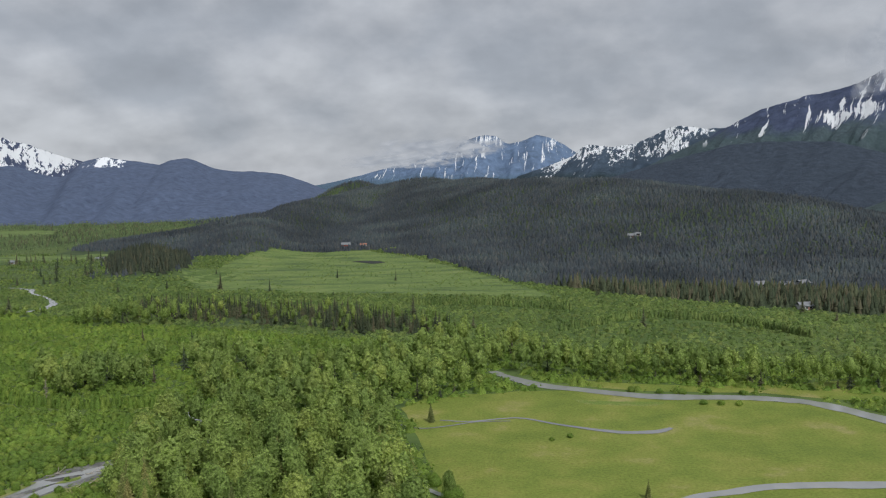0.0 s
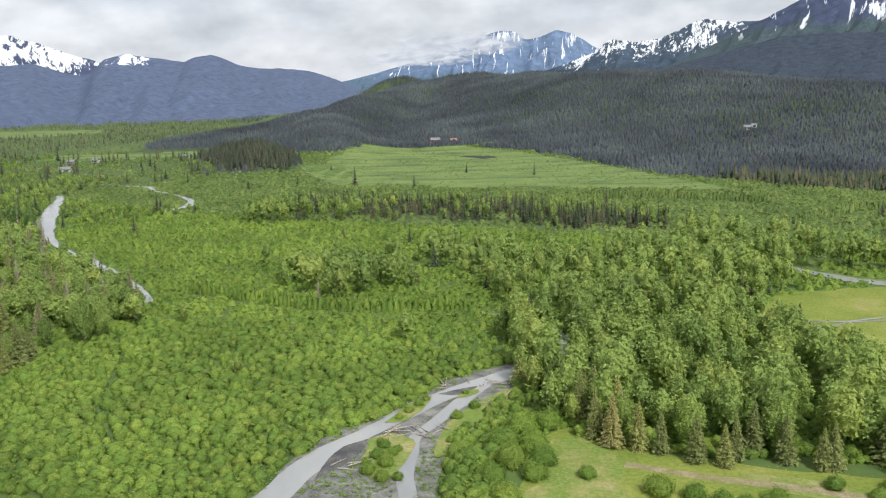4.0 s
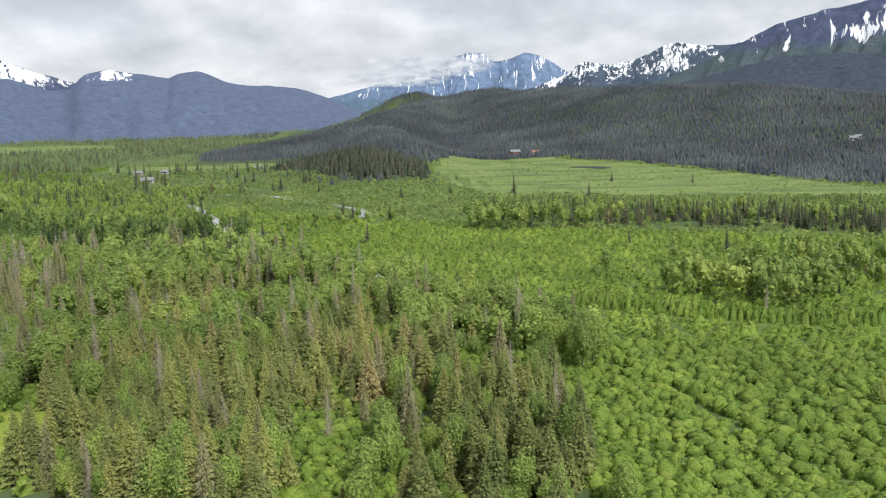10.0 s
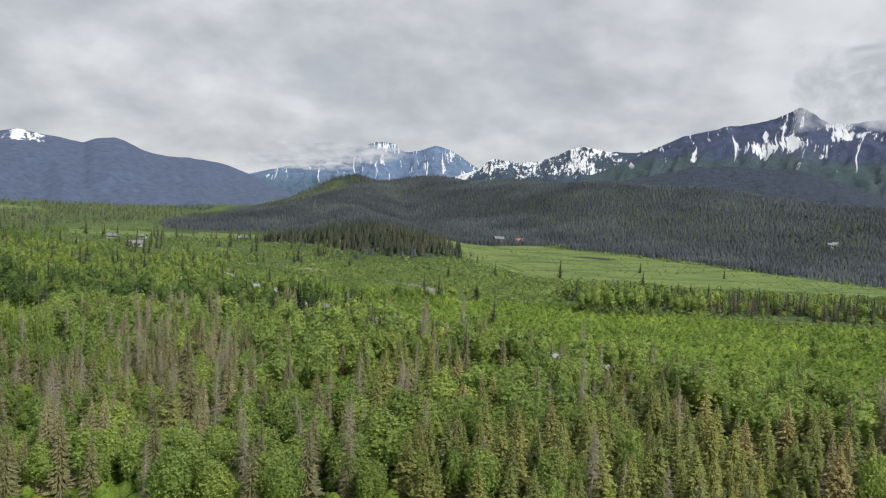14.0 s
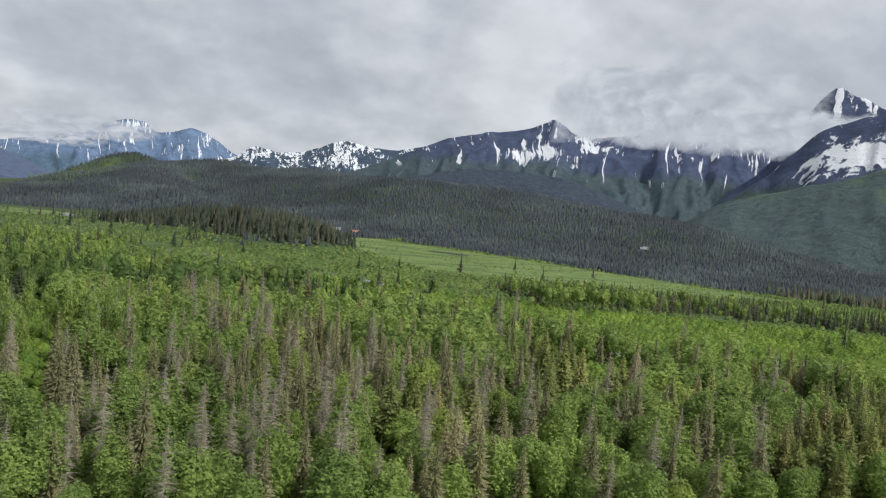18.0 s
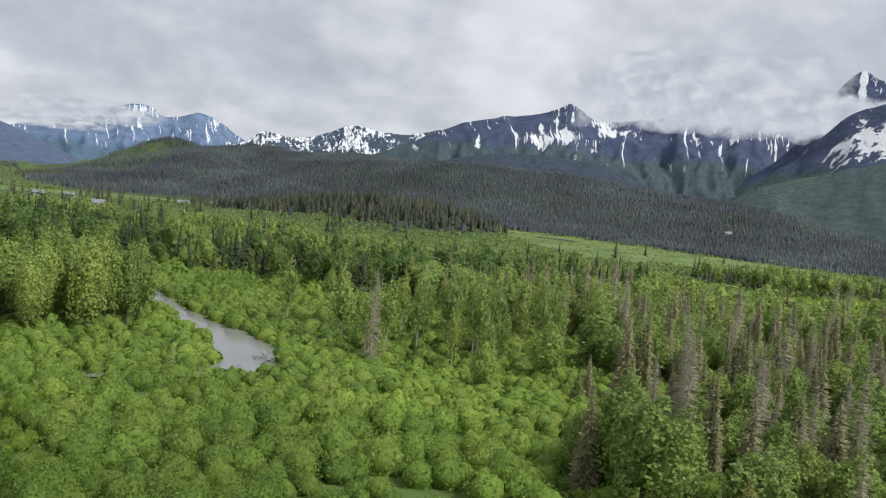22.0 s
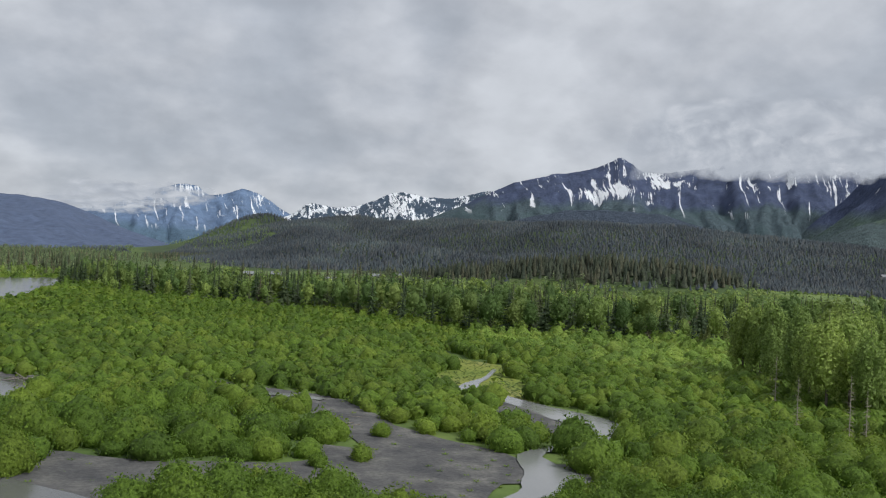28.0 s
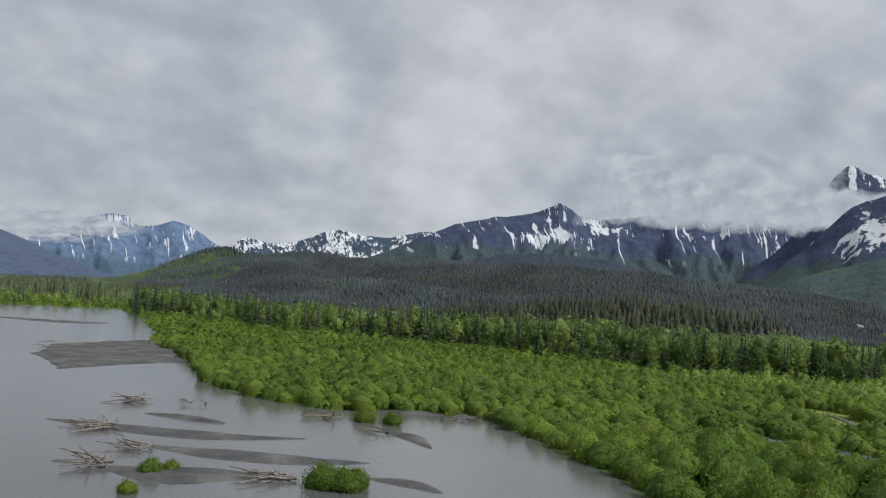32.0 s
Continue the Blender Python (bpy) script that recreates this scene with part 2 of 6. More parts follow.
M_BARK = m_plain("bark", ((0.3, (0.10, 0.085, 0.065)), (0.7, (0.20, 0.18, 0.15))), 3, fine=20, bump=0.4)
M_DEAD = m_plain("weathered_wood", ((0.3, (0.27, 0.235, 0.185)), (0.7, (0.45, 0.41, 0.35))), 2, fine=14, bump=0.3)
M_TWIG = m_plain("dead_twigs", ((0.3, (0.29, 0.255, 0.19)), (0.7, (0.44, 0.395, 0.31))), 1.5)
M_DRIFT = m_plain("driftwood", ((0.3, (0.14, 0.12, 0.10)), (0.7, (0.33, 0.295, 0.26))), 3, fine=16, bump=0.3)
M_GRAVEL = m_plain("river_gravel", ((0.35, (0.07, 0.07, 0.072)), (0.52, (0.105, 0.103, 0.10)), (0.68, (0.17, 0.165, 0.15))), 0.22, fine=2.2, bump=0.6)
M_PALE = m_plain("pale_gravel", ((0.35, (0.11, 0.11, 0.108)), (0.5, (0.17, 0.168, 0.16)), (0.66, (0.25, 0.245, 0.225))), 0.2, fine=1.8, bump=0.6)
M_MARSH = m_plain("marsh_grass", ((0.34, (0.075, 0.115, 0.042)), (0.45, (0.12, 0.172, 0.052)), (0.55, (0.15, 0.208, 0.06)), (0.68, (0.19, 0.225, 0.078))), 0.035, fine=0.35, bump=0.5, stretch=(0.6, 1.6, 1))
M_LUSH = m_plain("lush_grass", ((0.3, (0.15, 0.205, 0.034)), (0.5, (0.205, 0.26, 0.042)), (0.7, (0.27, 0.29, 0.07))), 0.12, fine=1.4, bump=0.6)
M_GRASS = m_plain("meadow_grass", ((0.3, (0.135, 0.182, 0.034)), (0.46, (0.178, 0.222, 0.042)), (0.58, (0.222, 0.245, 0.054)), (0.7, (0.30, 0.275, 0.11))), 0.045, fine=1.1, bump=0.5)
M_DRY = m_plain("dry_meadow_grass", ((0.42, (0.155, 0.218, 0.046)), (0.52, (0.215, 0.24, 0.07)), (0.62, (0.29, 0.27, 0.115)), (0.75, (0.33, 0.295, 0.15))), 0.12, fine=1.3, bump=0.5)
M_DIRT = m_plain("track_dirt", ((0.36, (0.20, 0.19, 0.085)), (0.5, (0.25, 0.215, 0.115)), (0.64, (0.31, 0.26, 0.16))), 0.35, fine=2.0, bump=0.4)
M_TRAIL = m_plain("trodden_grass", ((0.35, (0.09, 0.13, 0.04)), (0.65, (0.14, 0.15, 0.06))), 0.4, fine=2.0)
M_POND = m_plain("peat_water", ((0.3, (0.02, 0.022, 0.02)), (0.7, (0.04, 0.045, 0.035))), 0.2, 0.6, 0.15)


def m_ground():
    """Undergrowth: dark moss and grass with broad lighter patches, darkened further by cover through tint."""
    m, nt, b = material("undergrowth", 0.9, 0.1)
    big = tex_noise(nt, 0.008, 5, 0.6)
    mid = tex_noise(nt, 0.09, 5, 0.6)
    c1 = ramp_of(nt, big, ((0.35, (0.10, 0.165, 0.045)), (0.5, (0.14, 0.215, 0.055)), (0.65, (0.19, 0.255, 0.07))))
    col = mixed(nt, 1.0, c1, ramp_of(nt, mid, ((0.3, (0.65, 0.68, 0.6)), (0.7, (1.25, 1.2, 1.0)))), "MULTIPLY")
    at = nt.nodes.new("ShaderNodeAttribute"); at.attribute_name = "tint"
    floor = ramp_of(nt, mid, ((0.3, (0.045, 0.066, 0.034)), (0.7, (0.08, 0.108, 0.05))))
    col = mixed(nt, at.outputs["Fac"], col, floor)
    link(nt, col, b.inputs["Base Color"])
    bumped(nt, b, mid, 0.5, 0.6)
    return m


M_GROUND = m_ground()


def m_water(name="silty_water", k=1.0):
    m, nt, b = material(name, 0.16, 0.45)
    n1 = tex_noise(nt, 0.06, 4, 0.55, stretch=(1, 0.45, 1))
    link(nt, ramp_of(nt, n1, ((0.3, (0.17 * k, 0.175 * k, 0.175 * k)), (0.7, (0.25 * k, 0.25 * k, 0.24 * k)))), b.inputs["Base Color"])
    rip = tex_noise(nt, 1.3, 3, 0.6, stretch=(1, 0.5, 1))
    bumped(nt, b, rip, 0.3, 0.12)
    return m


M_WATER = m_water()
M_SILT = m_water("pale_silty_water", 1.45)
M_DEEP = m_water("wide_river_water", 0.55)


def m_mountain(name, snow_lo, snow_hi, snow_amt, rock, green, tree_line, streak=(26, 3.0), forest=(0.022, 0.036, 0.034), fields=(), lines=None, relief=1.0):
    """Rock above, alpine meadow and spruce below; old snow in the gullies that run down the slope. The colours passed
    in hold painted distance haze.
    """
    m, nt, b = material(name, 0.9, 0.1)
    geo = nt.nodes.new("ShaderNodeNewGeometry")
    sep = nt.nodes.new("ShaderNodeSeparateXYZ"); link(nt, geo.outputs["Position"], sep.inputs[0])
    z = sep.outputs[2]
    at = nt.nodes.new("ShaderNodeAttribute"); at.attribute_name = "tint"
    gul = tex_noise(nt, 1.0, 8, 0.72, "UV", (streak[0], streak[1], 1), 0.45)
    gul = math_node(nt, "ADD", math_node(nt, "MULTIPLY", gul, 0.8), math_node(nt, "MULTIPLY", at.outputs["Fac"], 0.2))
    broad = tex_noise(nt, 1.0, 4, 0.6, "UV", (7, 5, 1), 0.2)
    rocks = ramp_of(nt, tex_noise(nt, 0.02, 7, 0.65), ((0.3, tuple(v * 0.7 for v in rock)), (0.7, tuple(v * 1.35 for v in rock))))
    wood = ramp_of(nt, tex_noise(nt, 0.06, 6, 0.7), ((0.3, tuple(v * 0.7 for v in forest)), (0.7, tuple(v * 1.3 for v in forest))))
    mead = mixed(nt, math_node(nt, "MULTIPLY", math_node(nt, "SUBTRACT", broad, 0.42, True), 5.0, True), wood, green)
    zt = math_node(nt, "ADD", z, math_node(nt, "MULTIPLY", math_node(nt, "SUBTRACT", broad, 0.5), tree_line * 0.9))
    above = math_node(nt, "MULTIPLY", math_node(nt, "SUBTRACT", zt, tree_line), 1 / 40, True)
    low = math_node(nt, "MULTIPLY", math_node(nt, "SUBTRACT", zt, tree_line * 0.5), 1 / 40, True)
    col = mixed(nt, above, mixed(nt, low, wood, mead), rocks)
    high = math_node(nt, "MULTIPLY", math_node(nt, "SUBTRACT", z, snow_lo), 1 / (snow_hi - snow_lo), True)
    s = math_node(nt, "ADD", math_node(nt, "MULTIPLY", gul, 0.62), math_node(nt, "MULTIPLY", broad, 0.38))
    thr = math_node(nt, "ADD", snow_amt, math_node(nt, "MULTIPLY", math_node(nt, "SUBTRACT", 1.0, high), 0.16))
    s = math_node(nt, "SUBTRACT", s, thr)
    uvn = nt.nodes.new("ShaderNodeTexCoord")
    suv = nt.nodes.new("ShaderNodeSeparateXYZ"); link(nt, uvn.outputs["UV"], suv.inputs[0])
    for cu, cv, ru, rv, k in fields:  # lasting snow fields
        du = math_node(nt, "DIVIDE", math_node(nt, "SUBTRACT", suv.outputs[0], cu), ru)
        dv = math_node(nt, "DIVIDE", math_node(nt, "SUBTRACT", suv.outputs[1], cv), rv)
        d2 = math_node(nt, "ADD", math_node(nt, "MULTIPLY", du, du), math_node(nt, "MULTIPLY", dv, dv))
        s = math_node(nt, "ADD", s, math_node(nt, "MULTIPLY", math_node(nt, "SUBTRACT", 1.0, d2, True), k))
    s = math_node(nt, "MULTIPLY", math_node(nt, "MULTIPLY", s, 80.0, True), math_node(nt, "MULTIPLY", high, 12.0, True))
    if lines:  # long thin tongues of snow in the gullies
        ln = tex_noise(nt, 1.0, 5, 0.6, "UV", (lines[0], lines[1], 1), 0.35)
        t = math_node(nt, "MULTIPLY", math_node(nt, "SUBTRACT", ln, lines[2]), 60.0, True)
        t = math_node(nt, "MULTIPLY", t, math_node(nt, "MULTIPLY", math_node(nt, "SUBTRACT", z, lines[3]), 1 / 30, True))
        s = math_node(nt, "MAXIMUM", s, t)
    col = mixed(nt, s, col, (0.80, 0.82, 0.85))
    link(nt, col, b.inputs["Base Color"])
    bumped(nt, b, tex_noise(nt, 0.06, 8, 0.72), relief, 12.0)
    return m


# ---- helpers of this scene ----
rng = np.random.default_rng(7)


def mesh_of(name, verts, faces, mats, tint=None, uv=None, smooth=False, mat_index=None):
    """A mesh from arrays: verts (n, 3) and faces (m, 3 or 4)."""
    verts, faces = np.asarray(verts, np.float32), np.asarray(faces, np.int32)
    me = bpy.data.meshes.new(name)
    k = faces.shape[1]
    me.vertices.add(len(verts)); me.loops.add(faces.size); me.polygons.add(len(faces))
    me.vertices.foreach_set("co", verts.ravel())
    me.loops.foreach_set("vertex_index", faces.ravel())
    me.polygons.foreach_set("loop_start", np.arange(0, faces.size, k, dtype=np.int32))
    if smooth:
        me.polygons.foreach_set("use_smooth", np.ones(len(faces), bool))
    for mt in mats if isinstance(mats, (list, tuple)) else [mats]:
        me.materials.append(mt)
    if mat_index is not None:
        me.polygons.foreach_set("material_index", np.asarray(mat_index, np.int32))
    if tint is not None:
        me.attributes.new("tint", "FLOAT", "POINT").data.foreach_set("value", np.asarray(tint, np.float32))
    if uv is not None:
        me.uv_layers.new(name="UVMap").data.foreach_set("uv", np.asarray(uv, np.float32)[faces.ravel()].ravel())
    me.update(calc_edges=True)
    return me


def part(name, me, parent, label=""):
    ob = new(name, me)
    ob.parent = parent
    if label:
        ob["label"] = label
    return ob


def bm_mesh(name, bm, mat):
    me = bpy.data.meshes.new(name)
    bm.to_mesh(me)
    bm.free()
    me.materials.append(mat)
    return me


def inside(x, y, poly):
    """Which of the points lie in the polygon."""
    hit = np.zeros(np.shape(x), bool)
    for (x0, y0), (x1, y1) in zip(poly, poly[1:] + poly[:1]):
        if y0 != y1:
            hit ^= ((y0 > y) != (y1 > y)) & (x < (x1 - x0) * (y - y0) / (y1 - y0) + x0)
    return hit


def along(points, step):
    """Smooth curve (Catmull-Rom) through the points, one sample about every step metres."""
    p = np.array(points, float)
    p = np.vstack([2 * p[0] - p[1], p, 2 * p[-1] - p[-2]])
    out = []
    for a, b, c, d in zip(p, p[1:], p[2:], p[3:]):
        k = max(2, int(np.hypot(*(c - b)[:2]) / step))
        t = np.linspace(0, 1, k, endpoint=False)[:, None]
        out.append(0.5 * (2 * b + (c - a) * t + (2 * a - 5 * b + 4 * c - d) * t**2 + (3 * b - a - 3 * c + d) * t**3))
    return np.vstack(out + [p[-2:-1]])


def near_line(x, y, pts):
    """Distance of the points to a line of (x, y, half width), less the half width there."""
    best = np.full(np.shape(x), 1e9)
    for a, b in zip(pts, pts[1:]):
        d = np.subtract(b[:2], a[:2])
        t = np.clip(((x - a[0]) * d[0] + (y - a[1]) * d[1]) / max(d @ d, 1e-9), 0, 1)
        best = np.minimum(best, np.hypot(x - a[0] - t * d[0], y - a[1] - t * d[1]) - (a[2] + t * (b[2] - a[2])))
    return best


def value_noise(x, y, size, seed=0):
    """Smooth noise from 0 to 1 with features of about size metres."""
    g = np.random.default_rng(seed).random((64, 64))
    u, v = x / size, y / size
    i, j = np.floor(u).astype(int), np.floor(v).astype(int)
    fu, fv = u - i, v - j
    fu, fv = fu * fu * (3 - 2 * fu), fv * fv * (3 - 2 * fv)
    q = lambda a, b: g[a % 64, b % 64]
    return (q(i, j) * (1 - fu) + q(i + 1, j) * fu) * (1 - fv) + (q(i, j + 1) * (1 - fu) + q(i + 1, j + 1) * fu) * fv


def fractal(x, y, size, octaves=4, seed=0):
    s = sum(value_noise(x, y, size / 2**k, seed + k) / 2**k for k in range(octaves))
    return s / sum(1 / 2**k for k in range(octaves))


# ---- plan of the land ----
HILL = [(-120, 1780, 70), (0, 1650, 74), (130, 1350, 76), (220, 1250, 70), (290, 1160, 58), (350, 1080, 36), (420, 1000, 8)]
ARM = [(-470, 1000, 1), (-420, 1130, 8), (-350, 1230, 22), (-300, 1330, 36), (-262, 1500, 46), (-200, 1680, 56)]
FOOT = [(-300, 1200, 30), (-285, 1060, 22), (-262, 940, 10), (-250, 890, 3)]
KNOB = [(-400, 1850, 8), (-336, 1850, 32), (-290, 1850, 54), (-240, 1850, 69), (-205, 1845, 62), (-172, 1830, 62), (-140, 1800, 72), (-95, 1780, 77), (-40, 1780, 70)]
KNOLL = [(-350, 900, 6), (-325, 840, 15), (-296, 775, 19), (-276, 728, 15), (-264, 704, 7)]


def ground_height(x, y):
    """Height of the land: a flat valley with a wooded hill and a knoll, rising gently far off."""
    h = np.zeros(np.shape(x))
    for ridge, w in ((ARM, 85.0), (FOOT, 60.0), (KNOB, 62.0), (HILL, 225.0), (KNOLL, 36.0)):
        for k in along(ridge, w / 5):
            h = np.maximum(h, k[2] * np.exp(-(((x - k[0]) ** 2 + (y - k[1]) ** 2) / w**2)))
    h = h * (0.9 + 0.2 * fractal(x, y, 120, 3, 3)) * (1 + (fractal(x, y, 210, 3, 8) - 0.5) * 1.1 * np.clip(1 - h / 75, 0, 1))
    far = np.clip((np.hypot(x + 300, y - 100) - 900) / 3000, 0, 1)
    return h + far * 14 * fractal(x, y, 400, 3, 5)


# rivers: (x, y, half width)
RIVERS = {
    "braided_river": [(-300, -190, 3), (-262, -110, 3.4), (-236, -20, 3), (-196, 40, 3.4), (-184, 95, 3), (-163, 140, 3), (-151, 182, 3.2), (-148, 193, 3.2), (-143, 203, 3.0), (-135, 214, 2.6), (-125, 228, 2.8), (-116, 239, 2.8), (-107, 246, 3), (-95, 257, 3.4), (-87, 269, 3), (-87, 281, 2.2), (-100, 301, 1.6), (-112, 310, 1.0)],
    "side_channel": [(-182, 92, 1.2), (-160, 110, 1.6), (-140, 140, 1.6), (-126, 170, 1.6), (-127, 192, 1.8), (-126, 201, 1.6), (-126, 209, 1.4), (-121, 219, 1.6), (-115, 232, 1.8), (-110, 241, 1.6)],
    "meadow_river": [(8, 366, 2), (14, 355, 3), (26, 340, 3.4), (42, 332, 3.4), (65, 321, 3.4), (104, 316, 3.6), (122, 307, 4), (137, 284, 4.2), (152, 255, 4.5)],
    "meadow_creek": [(-12, 292, 0.5), (-2, 290, 0.6), (9, 293, 0.6), (17, 293, 0.7), (30, 284, 0.9), (46, 276, 1.4), (58, 276, 1.7), (64, 280, 0.8)],
    "lower_creek": [(-14, 227, 0.8), (-8, 221, 1.0), (-3, 218, 0.9), (7, 212, 1.0), (21, 207, 1.3), (32, 204.5, 1.5), (40, 204, 1.6), (48, 203, 2.0), (54, 206, 2.4), (53.5, 211, 2.0), (52, 215, 1.6), (57, 219, 1.7), (66, 222, 2.0), (80, 226, 2.2), (108, 226, 2.4), (150, 222, 2.4)],
    "meadow_rill": [(-27, 288, 0.3), (-18, 282.5, 0.4), (-9, 285, 0.4), (1, 289.5, 0.4), (12, 290, 0.4)],
    "clearing_rill": [(-369, 226, 0.3), (-366.5, 234, 0.45), (-367, 240, 0.2), (-364, 246, 0.25), (-364.5, 252, 0.35), (-361.5, 258, 0.2), (-361, 264, 0.15)],
    "forest_river": [(-402, 640, 2.2), (-386, 604, 3.0), (-380, 584, 4.2), (-366, 550, 4.4), (-351, 512, 5.0), (-330, 470, 3.8), (-309, 436, 3.4), (-279, 401, 4.2), (-251, 366, 3.8), (-232, 339, 2.4), (-226, 329, 1.0)],
    "valley_river": [(-402, 704, 1.6), (-376, 691, 2.6), (-352, 677, 3.0), (-340, 655, 1.4), (-318, 632, 1.2), (-300, 606, 1.8), (-291, 586, 3.2), (-290, 566, 3.0), (-300, 552, 1.0)],
    "thicket_stream": [(-505, 493, 2.0), (-507, 466, 2.4), (-506.5, 438, 2.8), (-505, 416, 3.6), (-501.5, 398, 4.6), (-501, 384, 5.2), (-504, 374, 5.0), (-509, 367.5, 3.0), (-515, 366, 1.6), (-526, 366, 1.0), (-541, 366.5, 1.2)],
    "gravel_pool": [(-573, 333, 6), (-570, 346, 8.5), (-567, 357, 7.5), (-564.5, 365, 6.5), (-559, 371.5, 4.5), (-551, 373, 2.2), (-544, 370, 0.8)],
    "willow_stream": [(-571, 458, 0.4), (-578, 449, 0.6), (-585, 442, 1.4), (-588, 434, 2.8), (-586.5, 422, 3.4), (-584.5, 411, 4.2), (-585, 404, 3.4), (-591, 399, 1.0), (-598, 397.5, 0.8), (-603, 395, 1.3), (-605.5, 387, 2.6), (-609, 382, 2.9), (-615, 378, 2.6), (-624, 370, 2.8)],
    "back_channel": [(-632.9, 480, 0.8), (-629, 467.1, 1.1), (-627.7, 455.4, 1.3), (-625.1, 443.8, 1.3), (-620, 440, 1.2), (-613.5, 433.5, 1.2)],
}
MAIN_RIVER = [(-626.4, 807.6), (-638, 699.3), (-654.8, 616.7), (-665.1, 575.4), (-667.7, 539.3), (-675.4, 500.6), (-674.1, 481.2), (-667.7, 469.6), (-658.7, 465.1), (-647.1, 461.3), (-652.2, 443.8), (-657.4, 423.2), (-661.2, 412.9), (-653.5, 400), (-645.8, 387.1), (-640.6, 356.1), (-652, 230), (-900, 220), (-900, 700)]
GRAVELS = {
    "braided_gravel": [(-206, 50), (-194, 100), (-172, 140), (-156, 180), (-151, 197), (-144, 212), (-133, 222), (-119, 246), (-106, 255), (-94, 266), (-91, 280), (-84, 278), (-86, 264), (-101, 242), (-112, 222), (-118, 205), (-119, 190), (-120, 168), (-134, 138), (-156, 108), (-178, 84), (-190, 48)],
    "pool_gravel": [(-585, 318), (-581, 345), (-573, 360), (-560, 362), (-555, 352), (-557, 341), (-553, 328), (-560, 312)],
    "bend_gravel": [(-628, 469), (-624, 453), (-616.5, 444), (-610.7, 434), (-611, 422), (-609.5, 409), (-604.5, 396.5), (-606, 391), (-612, 385), (-618, 380), (-626, 378), (-626, 390), (-620, 400), (-618.3, 412), (-618.7, 426), (-624.5, 440), (-627.5, 463)],
    "bar_gravel": [(-625.1, 409), (-620, 403.8), (-612.2, 394.8), (-599.3, 389.7), (-603.2, 384.5), (-631.6, 389.7), (-652.2, 389.7), (-654.8, 400), (-649.6, 410.3), (-643.2, 405.1), (-626.4, 400)],
    "stream_gravel": [(-592, 424), (-588, 419), (-586, 410), (-585, 402), (-591, 401), (-594.5, 407), (-594, 416)],
}
MEADOWS = {
    "river_meadow": [(-108, 160), (-103, 200), (-92, 214), (-76, 200), (-36, 188), (-14, 196), (-10, 224), (-24, 300), (-27, 308), (-16, 323), (3, 328), (36, 331), (76, 320), (118, 308), (134, 280), (150, 250), (168, 180), (140, 128), (90, 112), (60, 92), (10, 104), (-30, 84), (-70, 112), (-84, 140)],
    "valley_field": [(-980, 1320), (-820, 1350), (-700, 1420), (-740, 1540), (-1000, 1560)],
    "house_field": [(-560, 935), (-470, 925), (-380, 960), (-400, 1000), (-480, 985), (-570, 1000)],
    "far_bank_meadow": [(35, 350), (45, 338), (68, 329), (106, 324), (140, 312), (180, 322), (170, 345), (110, 336), (70, 340)],
    "hill_meadow": [(-254, 734), (-240, 850), (-225, 965), (-120, 985), (-55, 880), (5, 740), (40, 640), (60, 590), (-30, 615), (-149, 640), (-210, 662)],
    "forest_clearing": [(-432, 282), (-400, 278), (-380, 262), (-360, 268), (-336, 266), (-333, 242), (-345, 222), (-440, 222)],
    "stream_meadow": [(-588, 449), (-581, 462), (-575, 478), (-567, 500), (-570, 480), (-567, 461), (-573, 445), (-579, 428), (-582, 424), (-585, 438)],
}
